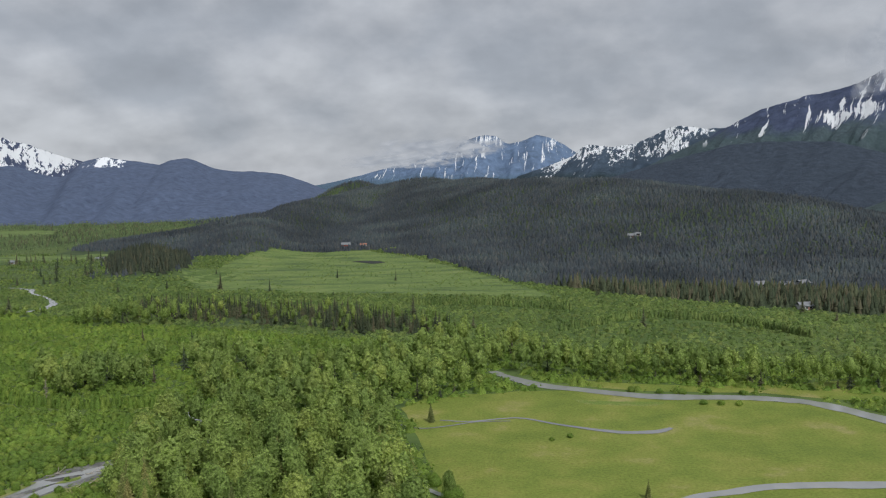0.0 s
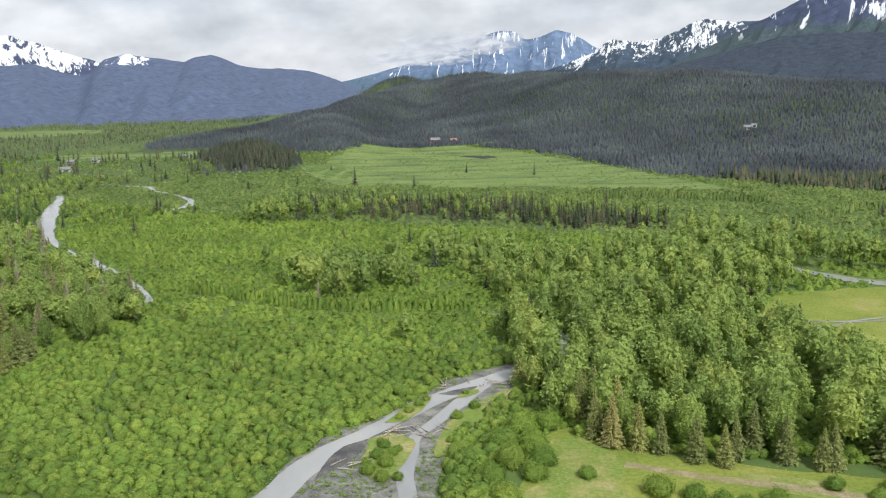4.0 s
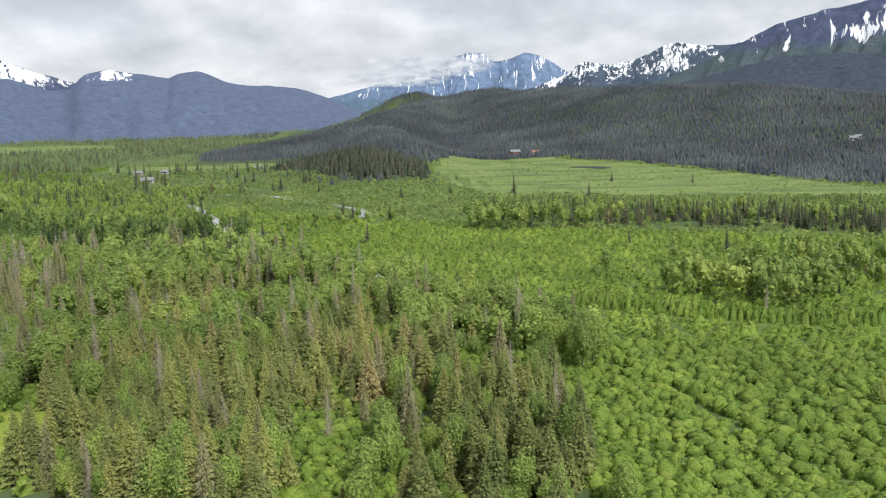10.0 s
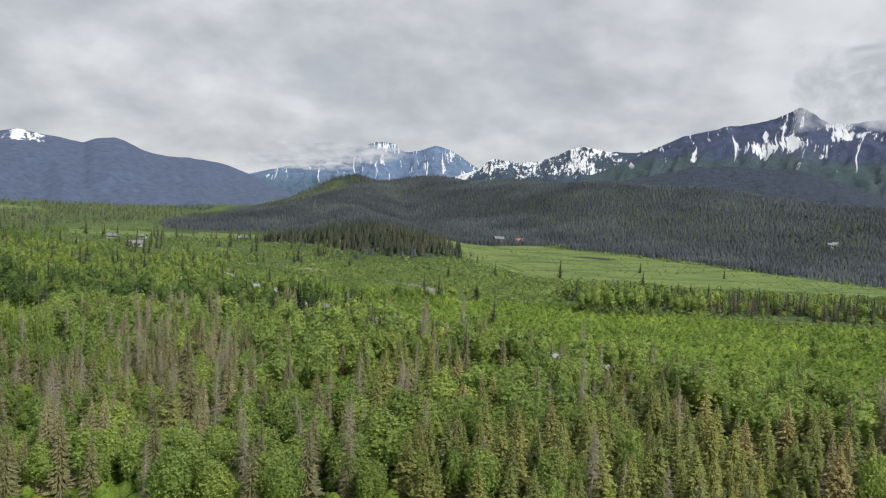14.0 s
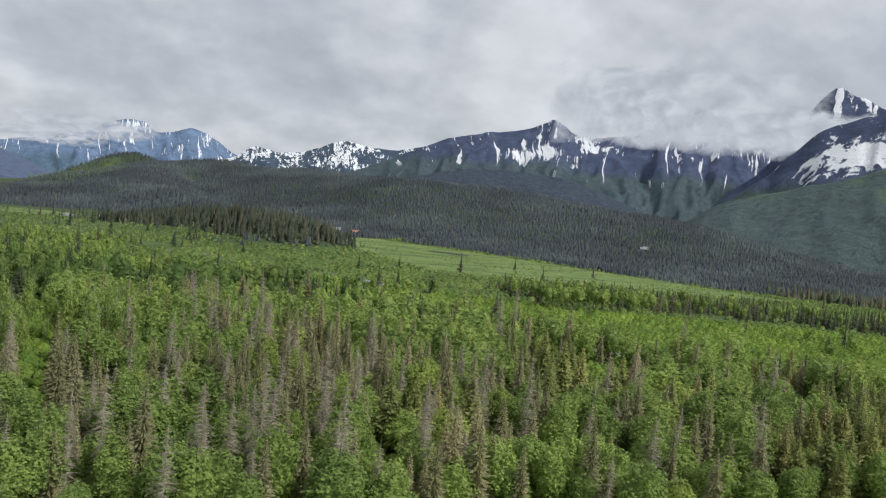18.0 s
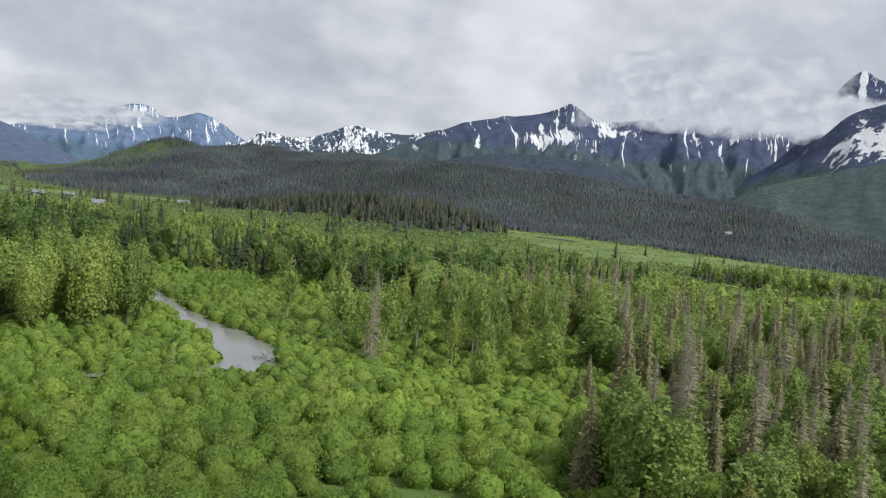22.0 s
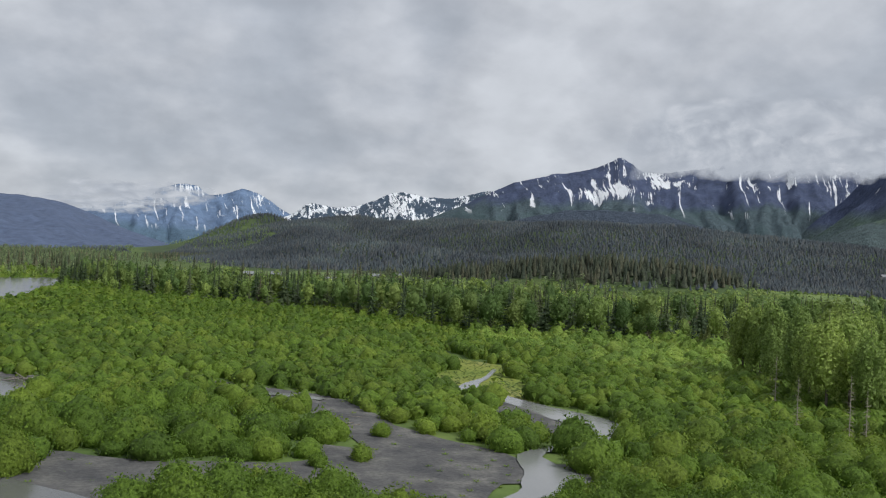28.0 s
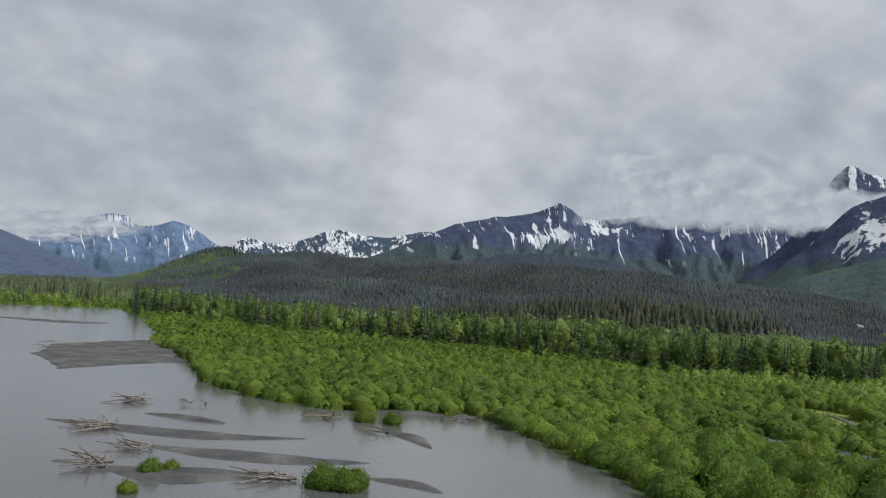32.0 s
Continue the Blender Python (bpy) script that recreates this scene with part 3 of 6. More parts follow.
# cover, later ones over earlier ones: w willow, b cottonwood, s spruce, m mixed, d mixed with dead spruce, t tall mixed band, f far mixed, n nothing
COVER = [
    ("f", [(-2200, 640), (-600, 640), (-490, 545), (-400, 490), (-330, 500), (-240, 560), (-180, 690), (-254, 734), (-330, 980), (-480, 1000), (-530, 1300), (-440, 2100), (-400, 2700), (-2200, 2700)]),
    ("w", [(-330, 540), (-200, 560), (-150, 690), (-256, 690), (-330, 720), (-400, 680), (-380, 600)]),
    ("e", [(-100, 960), (-48, 890), (27, 690), (100, 600), (190, 520), (500, 330), (1500, 500), (1500, 2200), (0, 1100)]),
    ("e", [(-478, 940), (-214, 965), (-120, 985), (0, 1000), (500, 900), (700, 1900), (0, 2000), (-420, 2100), (-520, 1300)]),
    ("k", [(-390, 910), (-362, 835), (-328, 765), (-304, 712), (-276, 694), (-250, 694), (-252, 760), (-272, 830), (-310, 930)]),
    ("e", [(-330, 960), (-312, 915), (-285, 900), (-262, 890), (-238, 890), (-222, 968)]),
    ("g", [(-410, 1600), (-345, 1520), (-288, 1560), (-262, 1700), (-270, 1835), (-410, 1900)]),
    ("b", [(-94, 214), (-82, 200), (-64, 199), (-38, 188), (-15, 200), (-13, 225), (-24, 252), (-29, 298), (-22, 310), (3, 330), (10, 362), (20, 400), (-9, 428), (-42, 408), (-71, 375), (-97, 400), (-123, 412), (-148, 388), (-125, 372), (-105, 334), (-91, 300), (-104, 283), (-102, 253)]),
    ("b", [(10, 366), (37, 347), (67, 340), (107, 331), (140, 322), (190, 330), (200, 348), (130, 345), (95, 358), (60, 380), (20, 404)]),
    ("b", [(-184, 346), (-172, 338), (-150, 333), (-134, 334), (-128, 344), (-140, 362), (-166, 372), (-184, 360)]),
    ("b", [(-238, 500), (-180, 492), (-178, 512), (-235, 522)]),
    ("s", [(-232, 580), (-225, 535), (-176, 512), (-152, 497), (-101, 484), (-60, 462), (-20, 452), (-5, 470), (-44, 515), (-103, 546), (-165, 568)]),
    ("m", [(-490, 255), (-345, 280), (-250, 285), (-222, 300), (-232, 345), (-270, 395), (-312, 455), (-345, 490), (-440, 480), (-490, 460)]),
    ("s", [(-352, 130), (-255, 130), (-236, 240), (-248, 290), (-300, 300), (-345, 285)]),
    ("d", [(-474, 262), (-400, 240), (-345, 228), (-362, 300), (-372, 380), (-405, 402), (-442, 374), (-456, 345), (-468, 322)]),
    ("w", [(-620, 300), (-462, 316), (-466, 350), (-455, 390), (-432, 440), (-450, 470), (-500, 500), (-545, 525), (-560, 595), (-600, 645), (-660, 790), (-840, 790), (-760, 300)]),
    ("t", [(-335, 470), (-417, 449), (-455, 462), (-500, 505), (-545, 530), (-562, 600), (-600, 652), (-655, 790), (-610, 800), (-548, 672), (-508, 615), (-490, 566), (-452, 522), (-410, 502), (-335, 512)]),
    ("b", [(-555, 402), (-548, 394), (-538, 390), (-529, 393), (-519, 399), (-515, 414), (-516, 436), (-520, 441), (-532, 432)]),
    ("p", [(-492, 380), (-478, 366), (-462, 360), (-440, 360), (-424, 380), (-436, 408), (-465, 412), (-488, 400)]),
]
MARGIN = {"braided_river": 0.8, "gravel_pool": 0.3, "forest_river": 1.5, "valley_river": 1.2, "meadow_river": 3.0, "thicket_stream": 0.7, "willow_stream": 0.6}
PATH_LINE = [(0, 0, 0), (-170, 56, 0), (-365, 135, 0), (-480, 196, 0), (-622, 294, 0), (-720, 358, 0)]


def cover_at(x, y):
    c = np.full(np.shape(x), "w")
    rx, ry = x, y
    x = x + (fractal(rx, ry, 22, 3, 101) - 0.5) * 20
    y = y + (fractal(rx, ry, 22, 3, 202) - 0.5) * 20
    for kind, poly in COVER:
        c[inside(x, y, poly)] = kind
    open_land = inside(rx, ry, MAIN_RIVER)
    for poly in MEADOWS.values():
        open_land |= inside(x, y, poly)
    for poly in GRAVELS.values():
        open_land |= inside(rx, ry, poly)
    for name, line in RIVERS.items():
        open_land |= near_line(rx, ry, line) < MARGIN.get(name, 1.0)
    keep = np.zeros(np.shape(x), bool)
    for kind, poly in COVER:
        if kind in "bp":
            keep |= inside(x, y, poly)
    c[open_land & ~(keep & ~inside(rx, ry, MAIN_RIVER))] = "n"
    for line in RIVERS.values():
        c[near_line(rx, ry, line) < 0.5] = "n"
    for k, line in enumerate(GAPS):
        c[(c == "w") & (near_line(rx, ry, line) < (1.7 if k in HEDGED else 0.6))] = "n"
    c[(c == "n") & inside(x, y, MEADOWS["hill_meadow"])] = "h"
    return c


HEDGED = (1, 2, 7)
# old channels that part the thickets, and taller rows of willow beside them
GAPS = [[(-220, 286, 0.28), (-211, 266, 0.41), (-204, 241, 0.44), (-202, 230, 0.41), (-190, 208, 0.34)], [(-215, 341, 0.17), (-184, 323, 0.28), (-155, 311, 0.31), (-115, 309, 0.28)], [(47, 458, 0.17), (101, 496, 0.41), (145, 472, 0.41), (168, 430, 0.28)],
        [(-190, 470, 0.34), (-150, 440, 0.41), (-120, 445, 0.34)], [(-225, 470, 0.34), (-260, 440, 0.34), (-262, 415, 0.34)], [(-560, 470, 0.34), (-600, 480, 0.41), (-640, 500, 0.34)], [(-520, 385, 0.28), (-545, 380, 0.34), (-562, 390, 0.28)], [(-40, 560, 0.34), (0, 560, 0.51), (60, 530, 0.51)]]


# ---- ground ----
def ground_sheet():
    """One sheet out to the horizon: fine cells in the valley, coarse ones far off."""
    xs = np.concatenate([np.arange(-4800, -1000, 100), np.arange(-1000, 700, 14), np.arange(700, 4801, 100)])
    ys = np.concatenate([np.arange(-4800, 0, 120), np.arange(0, 2100, 14), np.arange(2100, 4801, 90)])
    x, y = np.meshgrid(xs, ys)
    v = np.stack([x, y, ground_height(x, y)], -1).reshape(-1, 3)
    i = np.arange(len(ys) - 1)[:, None] * len(xs) + np.arange(len(xs) - 1)
    f = np.stack([i, i + 1, i + 1 + len(xs), i + len(xs)], -1).reshape(-1, 4)
    c = cover_at(x.ravel(), y.ravel())
    # dark forest floor under trees; under willow it paints the shade of the gaps
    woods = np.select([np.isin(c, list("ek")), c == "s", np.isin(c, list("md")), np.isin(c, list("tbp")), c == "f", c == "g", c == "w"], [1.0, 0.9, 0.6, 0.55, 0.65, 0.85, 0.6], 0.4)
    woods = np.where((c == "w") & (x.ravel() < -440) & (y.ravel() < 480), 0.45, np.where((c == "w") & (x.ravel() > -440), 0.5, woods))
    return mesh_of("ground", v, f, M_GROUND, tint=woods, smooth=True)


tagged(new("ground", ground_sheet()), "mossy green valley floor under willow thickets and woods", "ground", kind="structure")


def ribbon(name, line, z, mat, wobble=0.8):
    """A stretch of water with uneven banks."""
    p = along(line, 2.0)
    d = np.gradient(p[:, :2], axis=0)
    d /= np.linalg.norm(d, axis=1)[:, None]
    nrm = np.stack([-d[:, 1], d[:, 0]], 1)
    s = np.arange(len(p)) * 2.0
    out = []
    for side, seed in ((1, 11), (-1, 23)):
        w = p[:, 2] * (1 + wobble * (fractal(s, s * 0 + p[0, 0], 9, 3, seed) - 0.5))
        out.append(np.column_stack([p[:, :2] + nrm * (side * w)[:, None], np.full(len(p), z)]))
    v = np.vstack(out)
    i = np.arange(len(p) - 1)
    return mesh_of(name, v, np.stack([i, i + 1, i + 1 + len(p), i + len(p)], 1)[:, ::-1], mat)


def patch(name, poly, z, mat, step=2.5, dome=0.0, ragged=2.0):
    """A flat patch of ground cover with a ragged, thinning edge."""
    p = np.array(poly, float)
    dense = along([(*q, 0) for q in [*poly, poly[0]]], step)[:-1, :2]
    off = (fractal(dense[:, 0], dense[:, 1], 9, 3, 31) - 0.5) * ragged * 2
    c = p.mean(0)
    dr = dense - c
    dense = dense + dr / np.linalg.norm(dr, axis=1)[:, None] * off[:, None]
    bm = bmesh.new()
    lo = [bm.verts.new((*q, 0.0)) for q in dense]
    face = bm.faces.new(lo)
    bmesh.ops.triangulate(bm, faces=[face])
    for v in bm.verts:
        v.co.z = z
    bm.normal_update()
    for f in bm.faces:
        if f.normal.z < 0:
            f.normal_flip()
    return bm_mesh(name, bm, mat)


def draped(name, poly, z, mat, cell=5.0):
    """A patch of cover that follows the land."""
    p = np.array(poly)
    x, y = np.meshgrid(np.arange(p[:, 0].min(), p[:, 0].max(), cell), np.arange(p[:, 1].min(), p[:, 1].max(), cell))
    k = x.shape[1]
    v = np.stack([x, y, ground_height(x, y) + z], -1).reshape(-1, 3)
    i = (np.arange(x.shape[0] - 1)[:, None] * k + np.arange(k - 1)).ravel()
    i = i[inside(x.ravel()[i] + cell / 2, y.ravel()[i] + cell / 2, poly)]
    return mesh_of(name, v, np.stack([i, i + 1, i + 1 + k, i + k], 1), mat, smooth=True)


def lay_out():
    for name, poly in MEADOWS.items():
        tagged(new(name, draped(name, poly, 0.07, M_MARSH, 5.0 if name == "hill_meadow" else 12.0) if name in ("hill_meadow", "valley_field", "house_field") else patch(name, poly, 0.06, M_LUSH if name == "forest_clearing" else M_GRASS)), "bright green marsh meadow with yellowed patches", "meadow", kind="structure")
    for poly in ([(-107, 180), (-101, 190), (-99, 206), (-91, 209), (-83, 196), (-87, 187), (-80, 168), (-95, 158), (-110, 166)], [(-62, 190), (-50, 187), (-36, 178), (-18, 174), (-20, 169), (-44, 176), (-60, 184)], [(36, 318), (58, 314), (70, 312), (60, 308), (40, 311)]):
        tagged(new("dry_grass", patch("dry_grass", poly, 0.075, M_DRY, ragged=3.0)), "yellowed dry grass in the meadow", "grass", kind="structure")
    for poly in ([(-133, 218), (-131, 222), (-126.5, 232), (-123, 234), (-125, 226), (-129, 218)], [(-117, 232), (-116.5, 234.5), (-113, 238.5), (-111.3, 236), (-113.5, 233.2)], [(-136, 209), (-131.5, 212), (-127.5, 209.5), (-125.6, 206), (-127, 196), (-131, 190), (-136, 196), (-136, 203)], [(-119.5, 217), (-113, 228), (-104, 238), (-104, 226), (-112, 212), (-117.5, 202), (-121.5, 199), (-121, 207)]):
        tagged(new("island_grass", patch("island_grass", poly, 0.24, M_DRY, 1.5, ragged=1.0)), "rough yellow-green grass on the gravel island", "grass", kind="structure")
    tagged(new("dirt_track", ribbon("dirt_track", [(-84, 195, 1.2), (-68, 188.7, 1.3), (-54, 184.3, 1.4), (-40, 178.4, 1.7), (-30, 173.4, 2.0), (-20, 169, 2.2), (-10, 165, 2.2), (6, 158, 2.0)], 0.082, M_DIRT)), "worn tan dirt track through the meadow", "track", kind="structure")
    tagged(new("meadow_trail", ribbon("meadow_trail", [(-30, 178, 0.5), (-8, 186, 0.5), (5, 196, 0.5), (17, 199, 0.5), (26, 194.5, 0.5), (36, 193, 0.5), (50, 200, 0.5), (66, 212, 0.4)], 0.085, M_TRAIL)), "narrow trodden trail through the meadow", "trail", kind="structure")
    for k, (name, poly) in enumerate(GRAVELS.items()):
        tagged(new(name, patch(name, poly, 0.10 + 0.008 * k, M_PALE if name == "braided_gravel" else M_GRAVEL)), "dark grey silt and gravel flat by the stream", "gravel", kind="structure")
    for k, (name, line) in enumerate(RIVERS.items()):
        tagged(new(name, ribbon(name, line, 0.16 + 0.006 * k, M_SILT if name in ("braided_river", "side_channel", "forest_river", "valley_river", "meadow_river", "lower_creek") else M_WATER)), "grey silty glacial water between green banks", "water", kind="structure")
    tagged(new("meadow_pond", draped("meadow_pond", [(-122, 864), (-112, 872), (-92, 862), (-84, 846), (-98, 838), (-104, 848)], 0.3, M_POND, 2.0)), "dark still pond in the marsh meadow", "water", kind="structure")
    tagged(new("main_river", patch("main_river", MAIN_RIVER, 0.15, M_DEEP, ragged=1.2)), "wide grey silty glacial river", "water", kind="structure")


lay_out()


# ---- mountains ----
def mountain(name, ridge, front, back, mat, label, rough=0.16, seed=0, step=9, rows=64, gully=70, foot=-12):
    """A ridge with spurs and gullies: its crest follows the line, its sides fall to the foot in front and behind."""
    p = along(ridge, step)
    n = len(p)
    d = np.gradient(p[:, :2], axis=0)
    d = np.array([np.convolve(np.pad(d[:, k], 22, "edge"), np.ones(45) / 45, "valid") for k in (0, 1)]).T
    d /= np.linalg.norm(d, axis=1)[:, None]
    nrm = np.stack([d[:, 1], -d[:, 0]], 1)  # to the front when the ridge runs to the right
    s = np.concatenate([[0], np.cumsum(np.hypot(*np.diff(p[:, :2], axis=0).T))])
    t = np.concatenate([-np.linspace(1, 0, 15)[:-1], np.linspace(0, 1, rows)])
    S, Tn = np.meshgrid(s, t, indexing="ij")
    off = np.where(Tn > 0, Tn * front, Tn * back)
    X, Y = p[:, :1] + nrm[:, :1] * off, p[:, 1:2] + nrm[:, 1:] * off
    a = np.abs(Tn)
    prof = (1 - a) ** 1.25
    # spurs run down the slope, wandering sideways
    sw = S + 60 * (fractal(S, off, 260, 3, seed + 5) - 0.5)
    spur = 1 - np.abs(2 * fractal(sw, off * 0.22, gully * 2.2, 3, seed) - 1)
    fine = 1 - np.abs(2 * fractal(sw, off * 0.3, gully * 0.6, 3, seed + 9) - 1)
    bump = (spur - 0.75) * 1.0 + (fine - 0.75) * 0.35
    top = (fractal(S, S * 0, 40, 4, seed + 2) - 0.5) * 0.05
    z = (p[:, 2:] - foot) * (prof * (1 + top) + bump * rough * 4 * a * (1 - a) ** 0.8) + foot
    v = np.stack([X, Y, z], -1).reshape(-1, 3)
    m = len(t)
    i = np.arange(n - 1)[:, None] * m + np.arange(m - 1)
    f = np.stack([i, i + m, i + m + 1, i + 1], -1).reshape(-1, 4)[:, ::-1]
    uv = np.stack([sw / 1000, off / 1000], -1).reshape(-1, 2)
    ob = new(name, mesh_of(name, v, f, mat, uv=uv, smooth=True, tint=np.clip(0.5 - bump * 1.3, 0, 1).ravel()))
    return tagged(ob, label, "mountain", kind="structure")


# slope colours from here on are rock and forest tinted blue for distance haze
HAZE_ROCK, HAZE_BLUE = (0.07, 0.088, 0.15), (0.14, 0.20, 0.31)
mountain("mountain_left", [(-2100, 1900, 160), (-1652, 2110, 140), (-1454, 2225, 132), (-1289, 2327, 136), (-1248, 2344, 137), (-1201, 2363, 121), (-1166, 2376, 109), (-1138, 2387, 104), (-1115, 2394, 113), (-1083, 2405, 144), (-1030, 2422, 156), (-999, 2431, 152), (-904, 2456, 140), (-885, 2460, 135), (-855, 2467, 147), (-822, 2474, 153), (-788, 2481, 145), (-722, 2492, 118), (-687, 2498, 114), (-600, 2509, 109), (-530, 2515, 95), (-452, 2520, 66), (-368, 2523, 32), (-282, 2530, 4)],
         850, 500, m_mountain("left_slopes", 100, 130, 0.66, (0.05, 0.065, 0.09), (0.06, 0.09, 0.11), 400, (40, 14), forest=(0.088, 0.113, 0.178), fields=((1.16, 0.05, 0.18, 0.11, 0.085),), relief=0.2), "dark forested mountain ridge with painted blue haze", 0.2, 3)
mountain("mountain_left_snow", [(-2700, 2800, 420), (-2299, 3077, 337), (-2095, 3211, 301), (-1861, 3343, 276), (-1761, 3393, 249), (-1693, 3425, 220), (-1604, 3463, 189), (-1511, 3501, 159), (-1396, 3544, 124)],
         600, 400, m_mountain("left_snow_slopes", 40, 150, 0.482, HAZE_ROCK, (0.03, 0.05, 0.05), 60, (60, 14)), "snow-streaked dark mountain range under cloud", 0.16, 8)
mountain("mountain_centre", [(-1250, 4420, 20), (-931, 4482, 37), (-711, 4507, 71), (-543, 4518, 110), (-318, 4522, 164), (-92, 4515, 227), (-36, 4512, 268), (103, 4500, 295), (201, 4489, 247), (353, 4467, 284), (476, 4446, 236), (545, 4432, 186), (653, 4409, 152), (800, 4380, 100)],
         600, 250, m_mountain("centre_slopes", 60, 250, 0.56, HAZE_BLUE, (0.11, 0.17, 0.25), 70, (100, 8), forest=(0.10, 0.155, 0.215), lines=(46, 3.6, 0.60, 70)), "distant rocky massif with snow gullies and painted blue haze", 0.28, 14)
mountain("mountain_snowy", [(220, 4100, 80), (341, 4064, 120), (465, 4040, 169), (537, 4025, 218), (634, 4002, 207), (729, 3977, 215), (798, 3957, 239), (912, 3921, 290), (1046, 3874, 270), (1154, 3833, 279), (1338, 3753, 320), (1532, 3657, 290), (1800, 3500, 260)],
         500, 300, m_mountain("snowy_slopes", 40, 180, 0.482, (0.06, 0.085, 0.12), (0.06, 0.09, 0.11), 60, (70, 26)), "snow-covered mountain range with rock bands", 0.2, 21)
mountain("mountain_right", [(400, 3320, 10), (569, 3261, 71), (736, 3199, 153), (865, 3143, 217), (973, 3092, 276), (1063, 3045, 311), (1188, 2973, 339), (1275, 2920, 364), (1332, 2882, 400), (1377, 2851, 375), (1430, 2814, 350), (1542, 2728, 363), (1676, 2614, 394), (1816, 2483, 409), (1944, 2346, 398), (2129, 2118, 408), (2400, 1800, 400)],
         900, 500, m_mountain("right_slopes", 130, 300, 0.56, HAZE_ROCK, (0.066, 0.1, 0.105), 190, (72, 7), forest=(0.08, 0.11, 0.125), fields=((1.0, 0.25, 0.26, 0.09, 0.155), (1.22, 0.14, 0.12, 0.07, 0.14), (1.16, 0.03, 0.07, 0.1, 0.06)), lines=(38, 2.6, 0.61, 165)), "dark rocky mountain with snow fields and green lower slopes", 0.24, 33)
mountain("mountain_peak", [(1400, 2180, 90), (1472, 2110, 171), (1550, 2028, 282), (1600, 1971, 418), (1642, 1920, 490), (1689, 1861, 466), (1738, 1795, 440), (1819, 1675, 410), (1920, 1507, 370), (2100, 1300, 350)],
         420, 400, m_mountain("peak_slopes", 230, 420, 0.585, HAZE_ROCK, (0.07, 0.105, 0.08), 120, (50, 24), forest=(0.06, 0.082, 0.088), fields=((0.375, 0.05, 0.016, 0.2, 0.2), (0.44, 0.01, 0.06, 0.05, 0.14), (0.6, 0.1, 0.12, 0.12, 0.06))), "steep snowy rock peak rising through cloud", 0.2, 41)
mountain("mountain_right_front", [(1130, 1976, 35), (1170, 1939, 71), (1236, 1874, 133), (1304, 1801, 223), (1344, 1756, 286), (1382, 1711, 340), (1448, 1626, 381), (1533, 1503, 440), (1645, 1311, 433), (1800, 1000, 420)],
         500, 300, m_mountain("right_front_slopes", 170, 280, 0.56, HAZE_ROCK, (0.085, 0.13, 0.09), 150, (34, 40), forest=(0.07, 0.097, 0.1), fields=((0.62, 0.17, 0.5, 0.14, 0.115), (0.34, 0.13, 0.2, 0.09, 0.1), (0.62, 0.02, 0.05, 0.12, 0.1))), "dark mountain shoulder with broad snow patches", 0.16, 52)
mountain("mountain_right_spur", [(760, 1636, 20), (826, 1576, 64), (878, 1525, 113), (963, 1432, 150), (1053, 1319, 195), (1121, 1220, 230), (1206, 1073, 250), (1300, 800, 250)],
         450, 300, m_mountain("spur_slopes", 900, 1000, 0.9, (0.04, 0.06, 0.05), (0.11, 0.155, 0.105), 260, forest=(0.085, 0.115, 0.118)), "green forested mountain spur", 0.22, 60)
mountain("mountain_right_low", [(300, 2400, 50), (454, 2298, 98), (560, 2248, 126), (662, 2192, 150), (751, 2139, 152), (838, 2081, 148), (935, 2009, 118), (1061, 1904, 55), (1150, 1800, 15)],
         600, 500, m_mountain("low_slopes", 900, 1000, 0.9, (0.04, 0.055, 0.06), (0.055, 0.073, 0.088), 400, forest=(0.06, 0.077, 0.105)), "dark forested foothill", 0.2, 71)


# ---- plants ----
def leaf_tris(centres, normals, size, spread=0.24):
    """One small leaf clump (a triangle) at each centre, facing about along its normal."""
    n = len(centres)
    nv = normals + rng.normal(0, spread, (n, 3))
    nv /= np.linalg.norm(nv, axis=1)[:, None] + 1e-9
    u = np.cross(nv, rng.normal(0, 1, (n, 3)))
    u /= np.linalg.norm(u, axis=1)[:, None] + 1e-9
    w = np.cross(nv, u)
    s = np.asarray(size).reshape(-1, 1) * np.ones((n, 1))
    v = np.stack([centres + u * s * 0.62, centres - u * s * 0.42 + w * s * 0.5, centres - u * s * 0.42 - w * s * 0.5], 1)
    return v.reshape(-1, 3), np.arange(3 * n).reshape(-1, 3)


def dirs_up(n, low=-0.1):
    """Directions over a dome."""
    z = rng.uniform(low, 1, n)
    a = rng.uniform(0, 2 * math.pi, n)
    r = np.sqrt(1 - z * z)
    return np.stack([r * np.cos(a), r * np.sin(a), z], 1)


def joined(pieces):
    vs, fs, k = [], [], 0
    for v, f in pieces:
        vs.append(v); fs.append(f + k); k += len(v)
    return np.vstack(vs), np.vstack(fs)


def pole(r0, r1, h, n=5, z0=0.0, lean=(0, 0)):
    a = np.arange(n) * 2 * math.pi / n
    v = np.vstack([np.stack([r0 * np.cos(a), r0 * np.sin(a), np.full(n, z0)], 1), np.stack([r1 * np.cos(a) + lean[0], r1 * np.sin(a) + lean[1], np.full(n, z0 + h)], 1)])
    i = np.arange(n)
    j = (i + 1) % n
    return v, np.vstack([np.stack([i, j, n + j], 1), np.stack([i, n + j, n + i], 1)])


